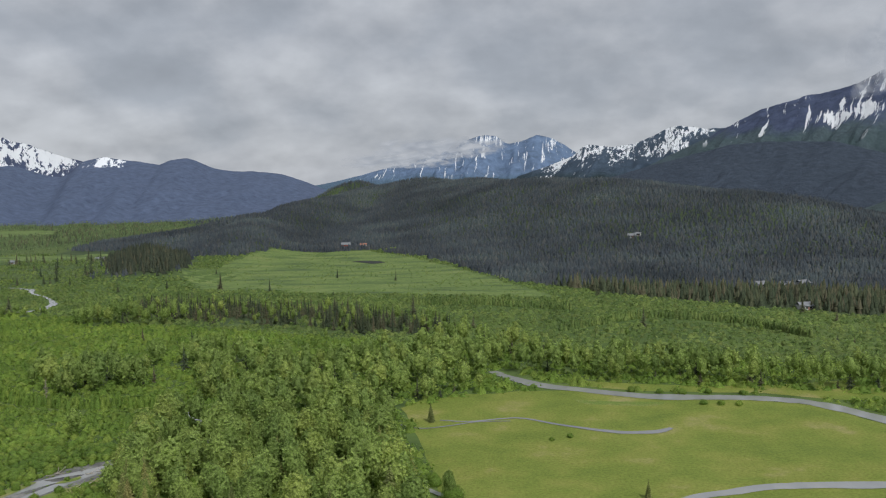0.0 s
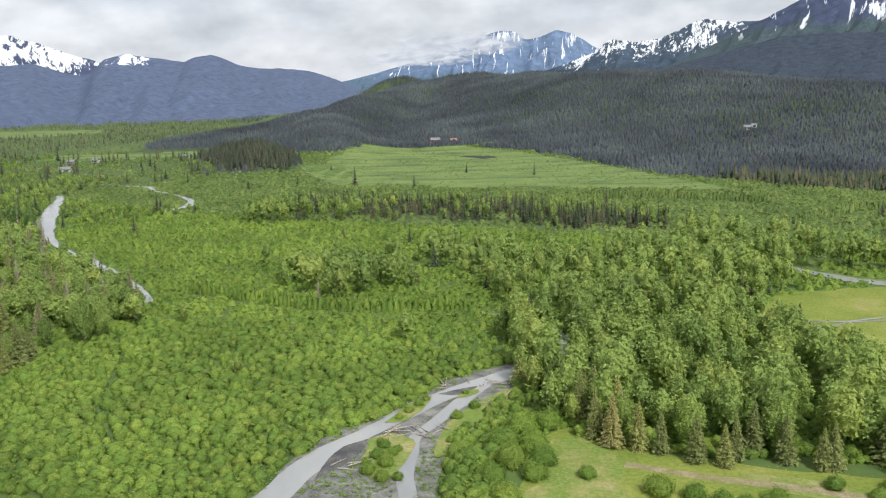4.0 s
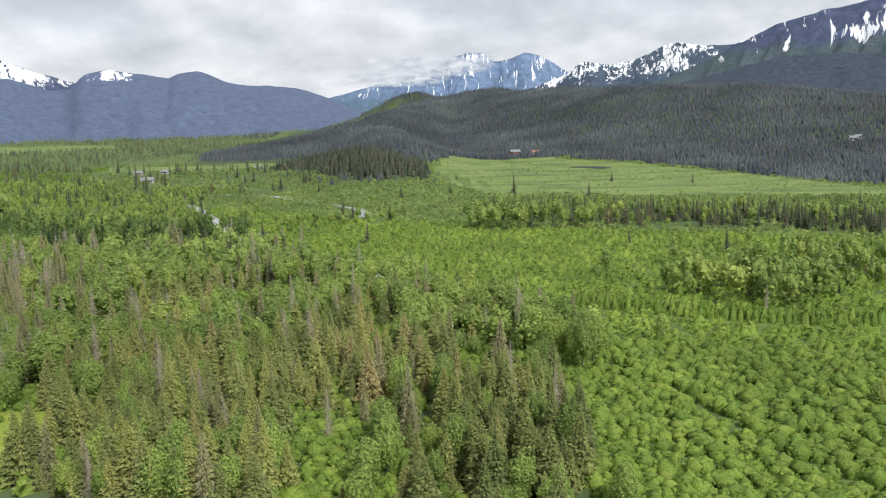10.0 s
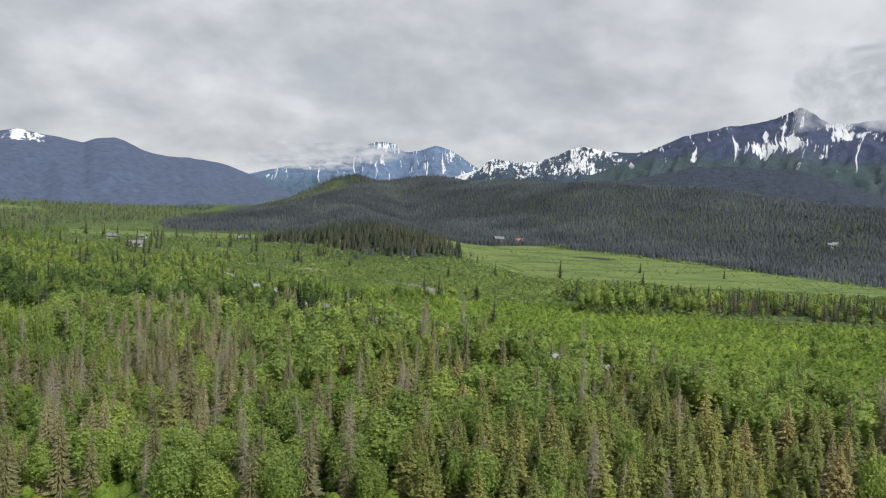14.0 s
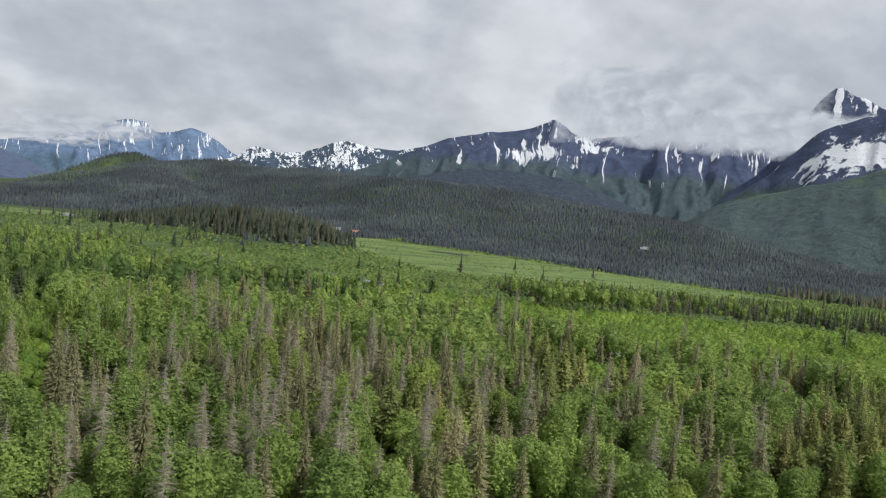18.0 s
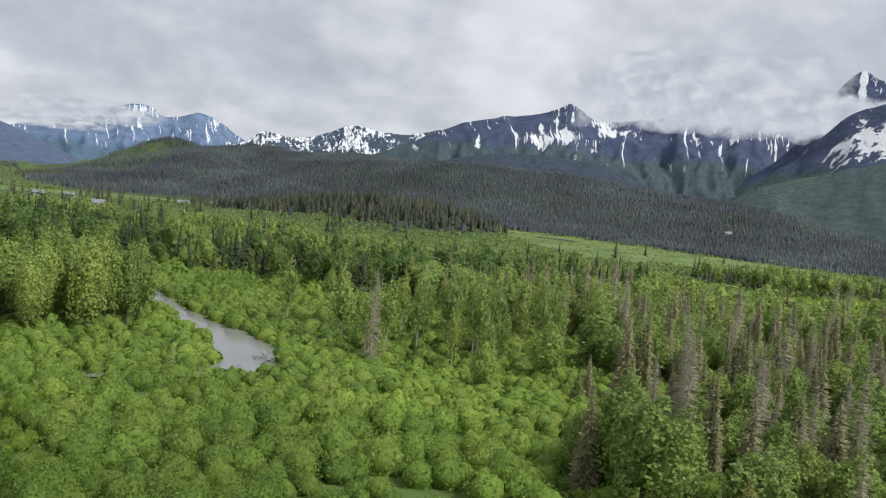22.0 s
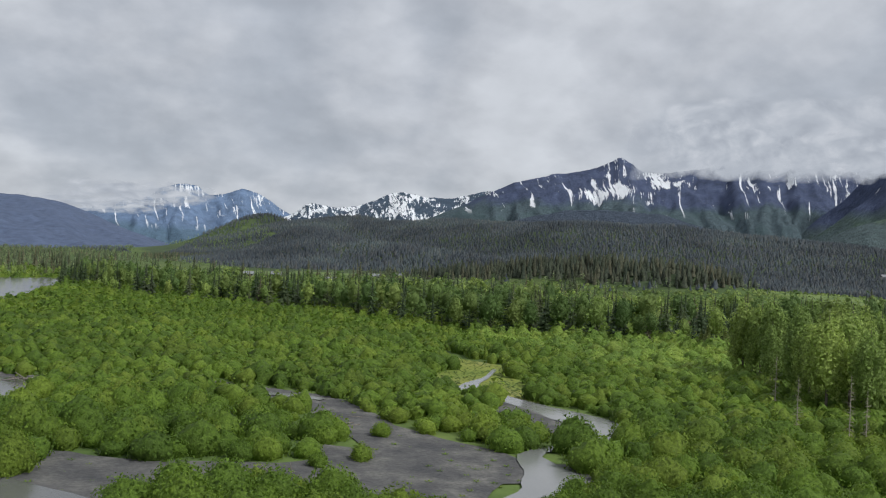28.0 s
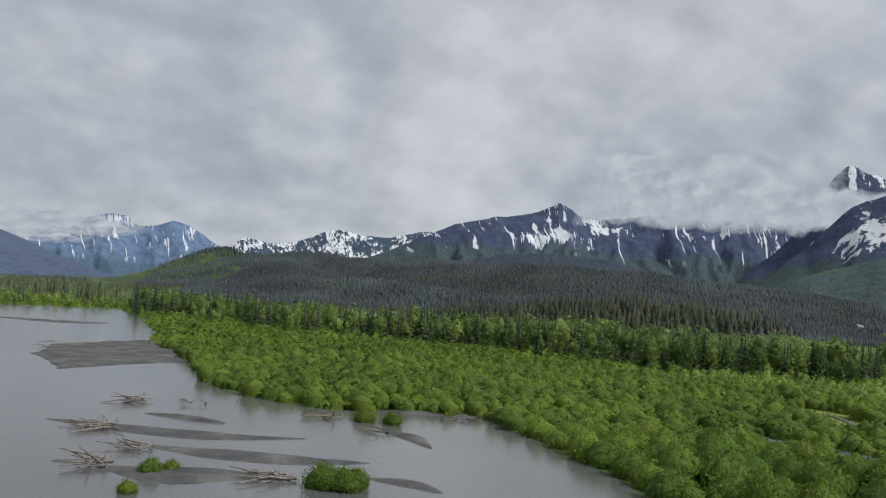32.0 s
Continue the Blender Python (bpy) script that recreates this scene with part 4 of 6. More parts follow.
def cone_tree():
    """A far spruce: two ragged tiers."""
    pieces = []
    for z0, z1, r in ((0.0, 0.72, 0.2), (0.34, 1.0, 0.14)):
        a = np.arange(3) * 2.0944 + rng.uniform(0, 6)
        rr = r * rng.uniform(0.7, 1.3, 3)
        v = np.vstack([np.stack([rr * np.cos(a), rr * np.sin(a), z0 + rng.uniform(-0.05, 0.05, 3)], 1), [[rng.uniform(-0.02, 0.02), 0, z1]]])
        pieces.append((v, np.array([[i, (i + 1) % 3, 3] for i in range(3)])))
    return joined(pieces)


def reach(d, lobes):
    """How far the union of round lobes (x, y, z, radius) reaches from the origin along each direction, and which lobe ends there."""
    best, who = np.full(len(d), 0.05), np.zeros(len(d), int)
    for k, l in enumerate(lobes):
        b = d @ l[:3]
        q = b * b - l[:3] @ l[:3] + l[3] ** 2
        r = np.where(q > 0, b + np.sqrt(np.maximum(q, 0)), 0)
        who = np.where(r > best, k, who)
        best = np.maximum(best, r)
    return best, who


def cushion(lobes, n, rings, leaves, size, low, loose=0.5, skin=0.9, tall=1.0):
    """A lobed mass of leaves: a closed skin over the lobes, and small sprays standing a little off it."""
    el = np.linspace(low, 1.35, rings)
    a = np.arange(n) * 2 * math.pi / n
    E, A = np.meshgrid(el, a, indexing="ij")
    A = A + (np.arange(rings) % 2)[:, None] * math.pi / n
    d = np.stack([np.cos(E) * np.cos(A), np.cos(E) * np.sin(A), np.sin(E)], -1).reshape(-1, 3)
    d = np.vstack([d, [[0, 0, 1.0]]])
    r, _ = reach(d, lobes)
    v = d * (r * skin * rng.uniform(0.94, 1.04, len(r)))[:, None]
    i = np.arange(n)
    j = (i + 1) % n
    f = []
    for k in range(rings - 1):
        f += [np.stack([k * n + i, k * n + j, k * n + n + j], 1), np.stack([k * n + i, k * n + n + j, k * n + n + i], 1)]
    f.append(np.stack([(rings - 1) * n + i, (rings - 1) * n + j, np.full(n, rings * n)], 1))
    d = dirs_up(leaves, math.sin(low))
    r, who = reach(d, lobes)
    p = d * (r * rng.uniform(skin + 0.02, 1.1, leaves))[:, None]
    nv = (p - np.array(lobes)[who, :3]) * [1, 1, 1 / tall]
    v, p = v * [1, 1, tall], p * [1, 1, tall]
    nv /= np.linalg.norm(nv, axis=1)[:, None] + 1e-6
    return joined([(v, np.vstack(f)), leaf_tris(p, nv + [0, 0, 0.2], rng.uniform(0.55, 1.4, leaves) * size, loose)])


def willow_mesh(lobes, leaves, size, n=8, rings=3):
    """A rounded shrub about 1 m in radius and height, lobed like a cushion."""
    ls = [np.array([0, 0, 0.3, 0.58])]
    for k in range(lobes):
        z = 1 - (k + 0.5) / lobes * 0.95
        a, rr = k * 2.4 + rng.uniform(-0.4, 0.4), 0.62 * math.sqrt(1 - z * z)
        ls.append(np.array([rr * math.cos(a), rr * math.sin(a), 0.18 + 0.52 * z * rng.uniform(0.75, 1.15), rng.uniform(0.2, 0.4)]))
    return cushion(ls, n, rings, leaves, size, 0.02, 0.5, 0.9)


def spruce_mesh(tiers, arms, width=0.2, loose=40, slim=1.0):
    """A spruce, 1 m high: whorls of flat drooping sprays round a narrow dark core, the leader bare at the top."""
    pieces = [pole(width * 0.3, 0.003, 0.93, 5, 0.04)]
    for k in range(tiers):
        t = (k + rng.uniform(-0.2, 0.2)) / tiers
        z = 0.07 + 0.9 * t
        R = width * max(0.0, 1 - t) ** 0.85 + 0.012
        n = max(4, int(round(arms * (1 - 0.45 * t))))
        a = np.arange(n) * 2 * math.pi / n + rng.uniform(0, 6) + rng.uniform(-0.25, 0.25, n)
        ln = R * rng.uniform(0.72, 1.12, n)
        u = np.stack([np.cos(a), np.sin(a), 0 * a], 1)
        w = np.stack([-np.sin(a), np.cos(a), 0 * a], 1)
        up = np.array([0, 0, 1.0])
        zz = z + rng.uniform(-0.5, 0.5, n) * 0.9 / tiers
        dr = rng.uniform(0.1, 0.5, n) * (1 - 0.6 * t)
        hw = (ln * rng.uniform(1.1, 1.7, n) / arms * slim + 0.003)[:, None]
        root = u * (ln * 0.12)[:, None] + up * (zz + ln * 0.12)[:, None]
        mid = u * (ln * 0.5)[:, None] + up * (zz - ln * dr * 0.55)[:, None]
        tip = u * ln[:, None] + up * (zz - ln * dr * 0.8)[:, None]
        sag = up * (ln * 0.14)[:, None]
        v = np.stack([root, mid + w * hw - sag, tip, mid - w * hw - sag], 1).reshape(-1, 3)
        q = np.arange(n)[:, None] * 4
        pieces.append((v, np.vstack([q + [0, 1, 2], q + [0, 2, 3]])))
    if loose:
        t = rng.random(loose)
        a = rng.uniform(0, 6.2832, loose)
        rr = (width * (1 - t) ** 0.85 + 0.012) * rng.uniform(0.6, 1.1, loose)
        d = np.stack([np.cos(a), np.sin(a), 0 * a], 1)
        pieces.append(leaf_tris(d * rr[:, None] + np.stack([0 * t, 0 * t, 0.05 + 0.9 * t], 1), d * 0.5 + [0, 0, 0.8], rr * 0.34 + 0.006, 0.5))
    return joined(pieces)


def broadleaf_mesh(lobes, leaves, size, n=8, rings=5, skin=0.74):
    """A cottonwood crown for a tree 1 m high: an upright oval of unequal lobes."""
    ls = [np.array([0, 0, 0, 0.13])]
    for k in range(lobes):
        z = 1 - 2 * (k + 0.5) / lobes
        a, q = k * 2.4 + rng.uniform(-0.6, 0.6), rng.uniform(0.075, 0.18)
        wide = q * math.sqrt(1 - z * z) * (0.95 - 0.25 * z)
        ls.append(np.array([wide * math.cos(a), wide * math.sin(a), q * z * 0.95, rng.uniform(0.035, 0.085) * (1.6 if lobes < 8 else 1.0)]))
    v, f = cushion(ls, n, rings, leaves, size, -1.2, 0.45, skin, 1.85)
    return v + [0, 0, 0.55], f


def dead_mesh(levels, arms, width=0.12):
    """A dead spruce 1 m high: a bare leader with many thin, nearly level branches and short hanging twigs."""
    pieces = [pole(0.009, 0.002, 0.98, 4)]
    for k in range(levels):
        t = (k + rng.uniform(0, 0.8)) / levels
        z, r = 0.1 + 0.87 * t, width * (1 - t) ** 0.55 + 0.008
        for m in range(arms):
            a = rng.uniform(0, 6.28)
            rr = r * rng.uniform(0.25, 1.2)
            u, w = np.array([math.cos(a), math.sin(a), 0]), np.array([-math.sin(a), math.cos(a), 0])
            tip = u * rr + np.array([0, 0, z - rr * rng.uniform(-0.25, 0.45)])
            th = 0.0024
            root = np.array([0, 0, z])
            pieces.append((np.array([root + w * th, root - w * th, root + [0, 0, th * 2], tip]), np.array([[0, 1, 3], [1, 2, 3], [2, 0, 3]])))
            for q in (0.35, 0.55, 0.75, 0.92):
                b0 = root + (tip - root) * q
                e = b0 + (u * 0.3 + w * rng.choice([-1, 1])) * rr * 0.3 + [0, 0, -rr * rng.uniform(0.05, 0.4)]
                pieces.append((np.array([b0 + [0, 0, th * 0.8], b0 - [0, 0, th * 0.8], e]), np.array([[0, 1, 2]])))
    return joined(pieces)


def spread(variants, places, heights, widths, name, mat, label, category):
    """Many plants as one mesh: each place gets one variant, turned and scaled."""
    if not len(places):
        return
    vs, fs, ts, k = [], [], [], 0
    pick = rng.integers(0, len(variants), len(places))
    for m, (v, f) in enumerate(variants):
        w = np.where(pick == m)[0]
        if not len(w):
            continue
        a = rng.uniform(0, 6.28, len(w))
        c, s = np.cos(a)[:, None], np.sin(a)[:, None]
        wd, ht = widths[w][:, None], heights[w][:, None]
        x = (v[None, :, 0] * c - v[None, :, 1] * s) * wd + places[w, 0:1]
        y = (v[None, :, 0] * s + v[None, :, 1] * c) * wd + places[w, 1:2]
        z = v[None, :, 2] * ht + places[w, 2:3]
        vs.append(np.stack([x, y, z], -1).reshape(-1, 3).astype(np.float32))
        fs.append((f[None] + (np.arange(len(w)) * len(v))[:, None, None] + k).reshape(-1, 3))
        ts.append(np.repeat(rng.random(len(w)), len(v)))
        k += len(w) * len(v)
    ob = new(name, mesh_of(name, np.vstack(vs), np.vstack(fs), mat, tint=np.concatenate(ts), smooth=True))
    tagged(ob, label, category, kind="stuff")


def jittered(x0, x1, y0, y1, step):
    x, y = np.meshgrid(np.arange(x0, x1, step), np.arange(y0, y1, step))
    x, y = x.ravel(), y.ravel()
    return x + rng.uniform(-0.48, 0.48, len(x)) * step, y + rng.uniform(-0.48, 0.48, len(x)) * step


def seen_land(x, y):
    """The land north of the flight that the flight looks over."""
    d = near_line(x, y, PATH_LINE)
    south = np.interp(x, [-900, -690, -640, -580, -520, -400, -330, -250, -150, -40, 60, 300], [395, 382, 362, 345, 300, 268, 228, 190, 158, 150, 160, 160])
    east = x < 110 + np.maximum(0, y - 200) * 0.62
    west = x > np.interp(y, [200, 330, 420, 700, 1500, 3000], [-660, -720, -775, -860, -1100, -2000])
    return (y > south) & east & west, d


NEAR = {}


def plant_all():
    """Sow the land by cover: the nearest ones of each kind are kept for single trees."""
    V_WN = [willow_mesh(18, 250, 0.095, 11, 5) for _ in range(8)]
    V_W = [willow_mesh(7, 20, 0.22, 7, 3) for _ in range(8)]
    V_WM = [willow_mesh(7, 14, 0.28, 6, 2) for _ in range(7)]
    V_WF = [willow_mesh(3, 9, 0.34, 5, 2) for _ in range(6)]
    V_S = [spruce_mesh(30, 11, rng.uniform(0.19, 0.26), 90) for _ in range(8)]
    V_R = [spruce_mesh(38, 12, rng.uniform(0.14, 0.2), 20, 0.4) for _ in range(6)]
    V_SM = [spruce_mesh(12, 6, 0.2, 0) for _ in range(6)]
    V_SF = [cone_tree() for _ in range(10)]
    V_B = [broadleaf_mesh(36, 360, 0.045, 10, 8) for _ in range(7)]
    V_BM = [broadleaf_mesh(16, 90, 0.068, 7, 4) for _ in range(6)]
    V_BF = [broadleaf_mesh(4, 9, 0.11, 4, 2) for _ in range(6)]
    V_D = [dead_mesh(26, 9, 0.15) for _ in range(5)]

    def sow(step, x0, x1, y0, y1, dmin, dmax, kinds, prob, seed):
        x, y = jittered(x0, x1, y0, y1, step)
        ok, d = seen_land(x, y)
        ok &= (d >= dmin) & (d < dmax)
        x, y = x[ok], y[ok]
        c = cover_at(x, y)
        p = np.zeros(len(x))
        for k, v in zip(kinds, prob):
            p[c == k] = v
        p[(c == "w") & (p > 2) & ((x < -555) | (x > -400))] = 3.2
        clump = fractal(x, y, 28, 3, seed)
        keep = rng.random(len(x)) < np.where(p > 3, 1.0, p * np.clip((clump - 0.28) * 4.5, 0.0, 1.5)) * (p > 0)
        x, y = x[keep], y[keep]
        return np.column_stack([x, y, ground_height(x, y) - 0.05]), c[keep]

    # shrubs
    for nm, step, dmin, dmax, var, r in (("near_willow_thicket", 3.1, 0, 112, V_WN, 2.0), ("willow_thicket", 2.1, 112, 215, V_W, 2.1), ("mid_willow_thicket", 3.4, 215, 400, V_WM, 3.0), ("far_willow_thicket", 4.2, 400, 1000, V_WF, 3.1)):
        pts, c = sow(step, -900, 600, 130, 1000, dmin, dmax, "wmdbtsfhnp", (2.6 if dmin == 0 else 3.2, 3.2, 3.2, 1.6, 0.8, 1.0, 0.5, 0.3, 0.0, 3.2), 3)
        big = fractal(pts[:, 0], pts[:, 1], 13, 3, 77)
        w = r * (0.7 + 0.6 * big) * rng.uniform(0.55, 1.5, len(pts))
        w = np.where(c == "h", 0.45 * w, w)
        h = w * rng.uniform(1.05, 1.5, len(pts)) * (1.0 if dmin < 112 else 0.82 if dmin < 215 else 0.62 if dmin < 400 else 0.5)
        h *= np.interp(pts[:, 0], [-460, -400], [1.0, 0.8])
        for line in GAPS:
            h = np.where(near_line(pts[:, 0], pts[:, 1] - 2.5, line) < 1.6, np.maximum(h * 1.35, 0.85 * r * rng.uniform(1.0, 1.3, len(h))), h)
        for line in [GAPS[k] for k in HEDGED]:
            row = along([(x, y + 3.0, 0) for x, y, _ in line], 2.0)
            d = near_line(row[:, 0], row[:, 1], PATH_LINE)
            row = row[(d >= dmin) & (d < dmax)]
            tall = rng.uniform(4.8, 6.0, len(row))
            pts, c = np.vstack([pts, row * [1, 1, 0]]), np.concatenate([c, np.full(len(row), "w")])
            h, w = np.concatenate([h, tall]), np.concatenate([w, tall * 0.52])
        NEAR["w"] = keep_near(NEAR.get("w"), pts, h, w, c, 235 if dmin == 0 else 0)
        pts, h, w = NEAR["w"][1]
        # shrubs past this line take the leaf colour darkened for duller light
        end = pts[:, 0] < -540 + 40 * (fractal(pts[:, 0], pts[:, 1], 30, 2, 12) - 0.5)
        spread(var, pts[~end], h[~end], w[~end], nm, M_WILLOW if dmin < 400 else M_HAZEWILLOW, "dense bright green willow and alder thicket", "shrubs")
        spread(var, pts[end], h[end], w[end], nm.replace("willow", "river_willow"), M_DIMWILLOW, "dense deep green willow thicket beside the river, darkened for duller light", "shrubs")
    # cottonwoods and birches
    for nm, step, dmin, dmax, var in (("cottonwood_wood", 6.2, 0, 250, V_B), ("cottonwood_stand", 6.8, 250, 480, V_BM), ("far_cottonwood_stand", 9.5, 480, 2400, V_BF)):
        pts, c = sow(step, -1700, 500, 130, 2400, dmin, dmax, "bmdtfwsgp", (3.5, 1.15, 1.9, 1.0, 1.0, 0.010 if dmin < 480 else 0.0, 0.5, 3.5, 0.75), 9)
        k = ~((c == "w") & (pts[:, 0] < -530))
        pts, c = pts[k], c[k]
        grove = np.where(pts[:, 0] < -480, 15.5, np.interp(pts[:, 1], [220, 300, 360], [16.5, 15.5, 14.5]))
        h = np.where((c == "b") & (pts[:, 0] < -120), rng.uniform(0.78, 1.14, len(pts)), rng.uniform(0.55, 1.17, len(pts))) * np.select([c == "b", c == "p", c == "t", c == "m", c == "d", np.isin(c, list("fg"))], [grove, 16.0, np.interp(pts[:, 0], [-560, -480], [12.5, 15.0]), 13.5, 11.5, np.interp(pts[:, 1], [560, 800], [9.0, 6.5])], 11.0)
        w = h * rng.uniform(0.85, 1.3, len(pts)) * np.select([c == "p", np.isin(c, list("md")), (c == "b") & (pts[:, 0] < -480)], [0.62, 1.22, 0.78], 1.0)
        h = np.where(np.isin(c, list("md")), 0.93 * h, h)
        thin = c == "p"
        if thin.any():
            NEAR["q"] = ((pts[thin], h[thin], w[thin]), None)
            pts, h, w, c = pts[~thin], h[~thin], w[~thin], c[~thin]
        NEAR["b"] = keep_near(NEAR.get("b"), pts, h, w, c, 300 if dmin == 0 else 0)
        pts, h, w = NEAR["b"][1]
        band = inside(pts[:, 0], pts[:, 1], [q for k, q in COVER if k == "t"][0]) & (dmin < 480)
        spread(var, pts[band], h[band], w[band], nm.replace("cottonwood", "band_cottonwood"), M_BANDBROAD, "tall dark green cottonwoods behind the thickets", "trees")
        pts, h, w = pts[~band], h[~band], w[~band]
        spread(var, pts, h, w, nm, M_BROAD if dmin < 480 else M_HAZEBROAD, "stand of leafy green cottonwoods and birches", "trees")
    # spruces
    for nm, step, dmin, dmax, var in (("spruce_wood", 4.1, 0, 240, V_S), ("spruce_stand", 4.9, 240, 760, V_SM)):
        pts, c = sow(step, -900, 600, 130, 1000, dmin, dmax, "smdtbfwh", (1.3, 0.28, 0.09, 0.6, 0.08, 0.05, 0.0 if dmin == 0 else 0.004, 0.0015), 15)
        h = np.where((c == "s") & (pts[:, 1] > 400), 0.55 + 0.6 * rng.random(len(pts)), 0.3 + 0.82 * rng.random(len(pts))) * np.select([c == "d", (c == "s") & (pts[:, 1] > 400), c == "s", (c == "b") & (pts[:, 1] > 300)], [14.5, 10.0, 13.0, 9.0], 13.0)
        w = h * rng.uniform(0.85, 1.25, len(pts))
        NEAR["s"] = keep_near(NEAR.get("s"), pts, h, w, c, 280 if dmin == 0 else 0)
        pts, h, w = NEAR["s"][1]
        band = inside(pts[:, 0], pts[:, 1], [q for k, q in COVER if k == "t"][0])
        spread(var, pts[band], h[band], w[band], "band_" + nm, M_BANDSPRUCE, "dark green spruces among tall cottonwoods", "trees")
        pts, h, w = pts[~band], h[~band], w[~band]
        spread(var, pts, h, w, nm, M_SPRUCE if dmin == 0 else M_MIDSPRUCE, "stand of dark narrow spruces, some browned", "trees")
    pts, c = sow(4.3, -1700, 1300, 300, 2500, 240, 2800, "fekg", (0.10, 3.5, 3.5, 0.5), 15)
    pts = pts[(near_line(pts[:, 0], pts[:, 1], PATH_LINE) > 560) | (ground_height(pts[:, 0], pts[:, 1]) > 0.6) | inside(pts[:, 0], pts[:, 1], COVER[2][1])]
    lee = (pts[:, 1] > np.interp(pts[:, 0], [-500, -300, -237, 0, 130, 290, 420], [1400, 2000, 1960, 1740, 1440, 1250, 1100]) + 20) & (pts[:, 0] > -500) & (pts[:, 0] < 420)
    pts = pts[~lee]
    flat = ground_height(pts[:, 0], pts[:, 1]) < 3
    pts = pts[~flat | (pts[:, 0] > -250) | (fractal(pts[:, 0] * 0.5, pts[:, 1], 120, 3, 44) > 0.5)]
    edge = inside(pts[:, 0], pts[:, 1], COVER[4][1]) | ((near_line(pts[:, 0], pts[:, 1], PATH_LINE) < 640) & (pts[:, 0] > 20))
    knoll = inside(pts[:, 0], pts[:, 1], COVER[4][1])
    h = rng.uniform(3.0, 7.6, len(pts)) * np.where(edge, 1.5, 1.0) * (0.75 + 0.5 * fractal(pts[:, 0], pts[:, 1], 45, 3, 61))
    flat = (ground_height(pts[:, 0], pts[:, 1]) < 3) & (pts[:, 0] < -250) & ~edge
    spread(V_SF, pts[flat], h[flat], h[flat] * 1.1, "valley_spruce_forest", M_MIDSPRUCE, "bands of dark spruces on the valley floor", "forest")
    edge |= flat
    spread(V_SF, pts[~edge], h[~edge] * 0.85, h[~edge] * 1.7, "hill_spruce_forest", M_HAZESPRUCE, "dense dark spruce forest on the hill", "forest")
    spread(V_SF, pts[knoll], h[knoll], h[knoll] * 1.2, "knoll_spruce_forest", M_KNOLL, "tall dark spruces crowded on the knoll", "forest")
    rim = edge & ~knoll & ~flat
    spread(V_SF, pts[rim], h[rim], h[rim] * 1.2, "forest_edge_spruces", M_MIDSPRUCE, "olive-green spruces at the forest edge", "forest")
    # browned spruces
    pts, c = sow(4.8, -700, -200, 180, 480, 0, 330, "dms", (0.30, 0.09, 0.06), 19)
    h = (0.5 + 0.6 * rng.random(len(pts))) * 15
    spread(V_R, pts, h, h * rng.uniform(0.85, 1.2, len(pts)), "browned_spruce_stand", M_BROWN, "tall spruces with browned needles", "trees")
    # dead spruces
    pts, c = sow(4.6, -700, -200, 180, 480, 0, 330, "dmsw", (0.27, 0.05, 0.02, 0.0), 15)
    h = rng.uniform(9, 18, len(pts))
    NEAR["d"] = keep_near(None, pts, h, h * rng.uniform(0.8, 1.2, len(pts)), c, 180)
    pts, h, w = NEAR["d"][1]
    spread(V_D, pts, h, w, "dead_spruce_stand", M_TWIG, "grey-brown bare dead spruces", "trees")


def keep_near(old, pts, h, w, c, count):
    """Splits off the count plants nearest the flight."""
    d = near_line(pts[:, 0], pts[:, 1], PATH_LINE)
    order = np.argsort(d)
    a, b = order[:count], order[count:]
    first = (pts[a], h[a], w[a]) if count else old[0]
    return first, (pts[b], h[b], w[b])


def plant_south():
    """Looser cover south of the flight."""
    x, y = jittered(-800, 260, -180, 420, 7.5)
    south = ~seen_land(x, y)[0] & (near_line(x, y, PATH_LINE) < 330)
    x, y = x[south], y[south]
    c = cover_at(x, y)
    k = (c != "n") & (rng.random(len(x)) < 0.8)
    x, y = x[k], y[k]
    pts = np.column_stack([x, y, ground_height(x, y) - 0.05])
    w = rng.uniform(2.4, 4.6, len(pts))
    spread([willow_mesh(3, 8, 0.36, 5, 2) for _ in range(4)], pts, w * 0.9, w, "south_willow_thicket", M_WILLOW, "dense green willow and alder thicket", "shrubs")
    t = rng.random(len(pts)) < np.clip(fractal(x, y, 60, 3, 21) * 1.2 - 0.5, 0, 0.4) * (x > -450) + np.where(c[k] == "s", 0.5, 0.0)
    h = rng.uniform(6, 13, t.sum())
    spread([spruce_mesh(7, 5, 0.19, 0) for _ in range(4)], pts[t], h, h, "south_spruce_stand", M_SPRUCE, "scattered narrow spruces", "trees")


plant_all()
plant_south()


def tree_kind(name, trunk_parts, crown_mesh, crown_name, mat, bark, label, category, group, limbs=0):
    """Makers of single trees: a trunk and a crown under one base."""
    root = new(name)
    tagged(root, label, category, group)
    v, f = trunk_parts
    stem = part("trunk", mesh_of("trunk", v, f, bark), root)
    for k in range(limbs):
        a, z = k * 2.1 + rng.uniform(0, 1), rng.uniform(0.28, 0.5)
        lv, lf = pole(0.008, 0.002, rng.uniform(0.2, 0.3), 4, 0, (0.16 * math.cos(a), 0.16 * math.sin(a)))
        part("limb", mesh_of("limb", lv + [0, 0, z], lf, bark), stem)
    v, f = crown_mesh
    part(crown_name, mesh_of(crown_name, v, f, mat, tint=np.full(len(v), rng.random()), smooth=True), root)
    root.scale = (1, 1, 1)
    return root


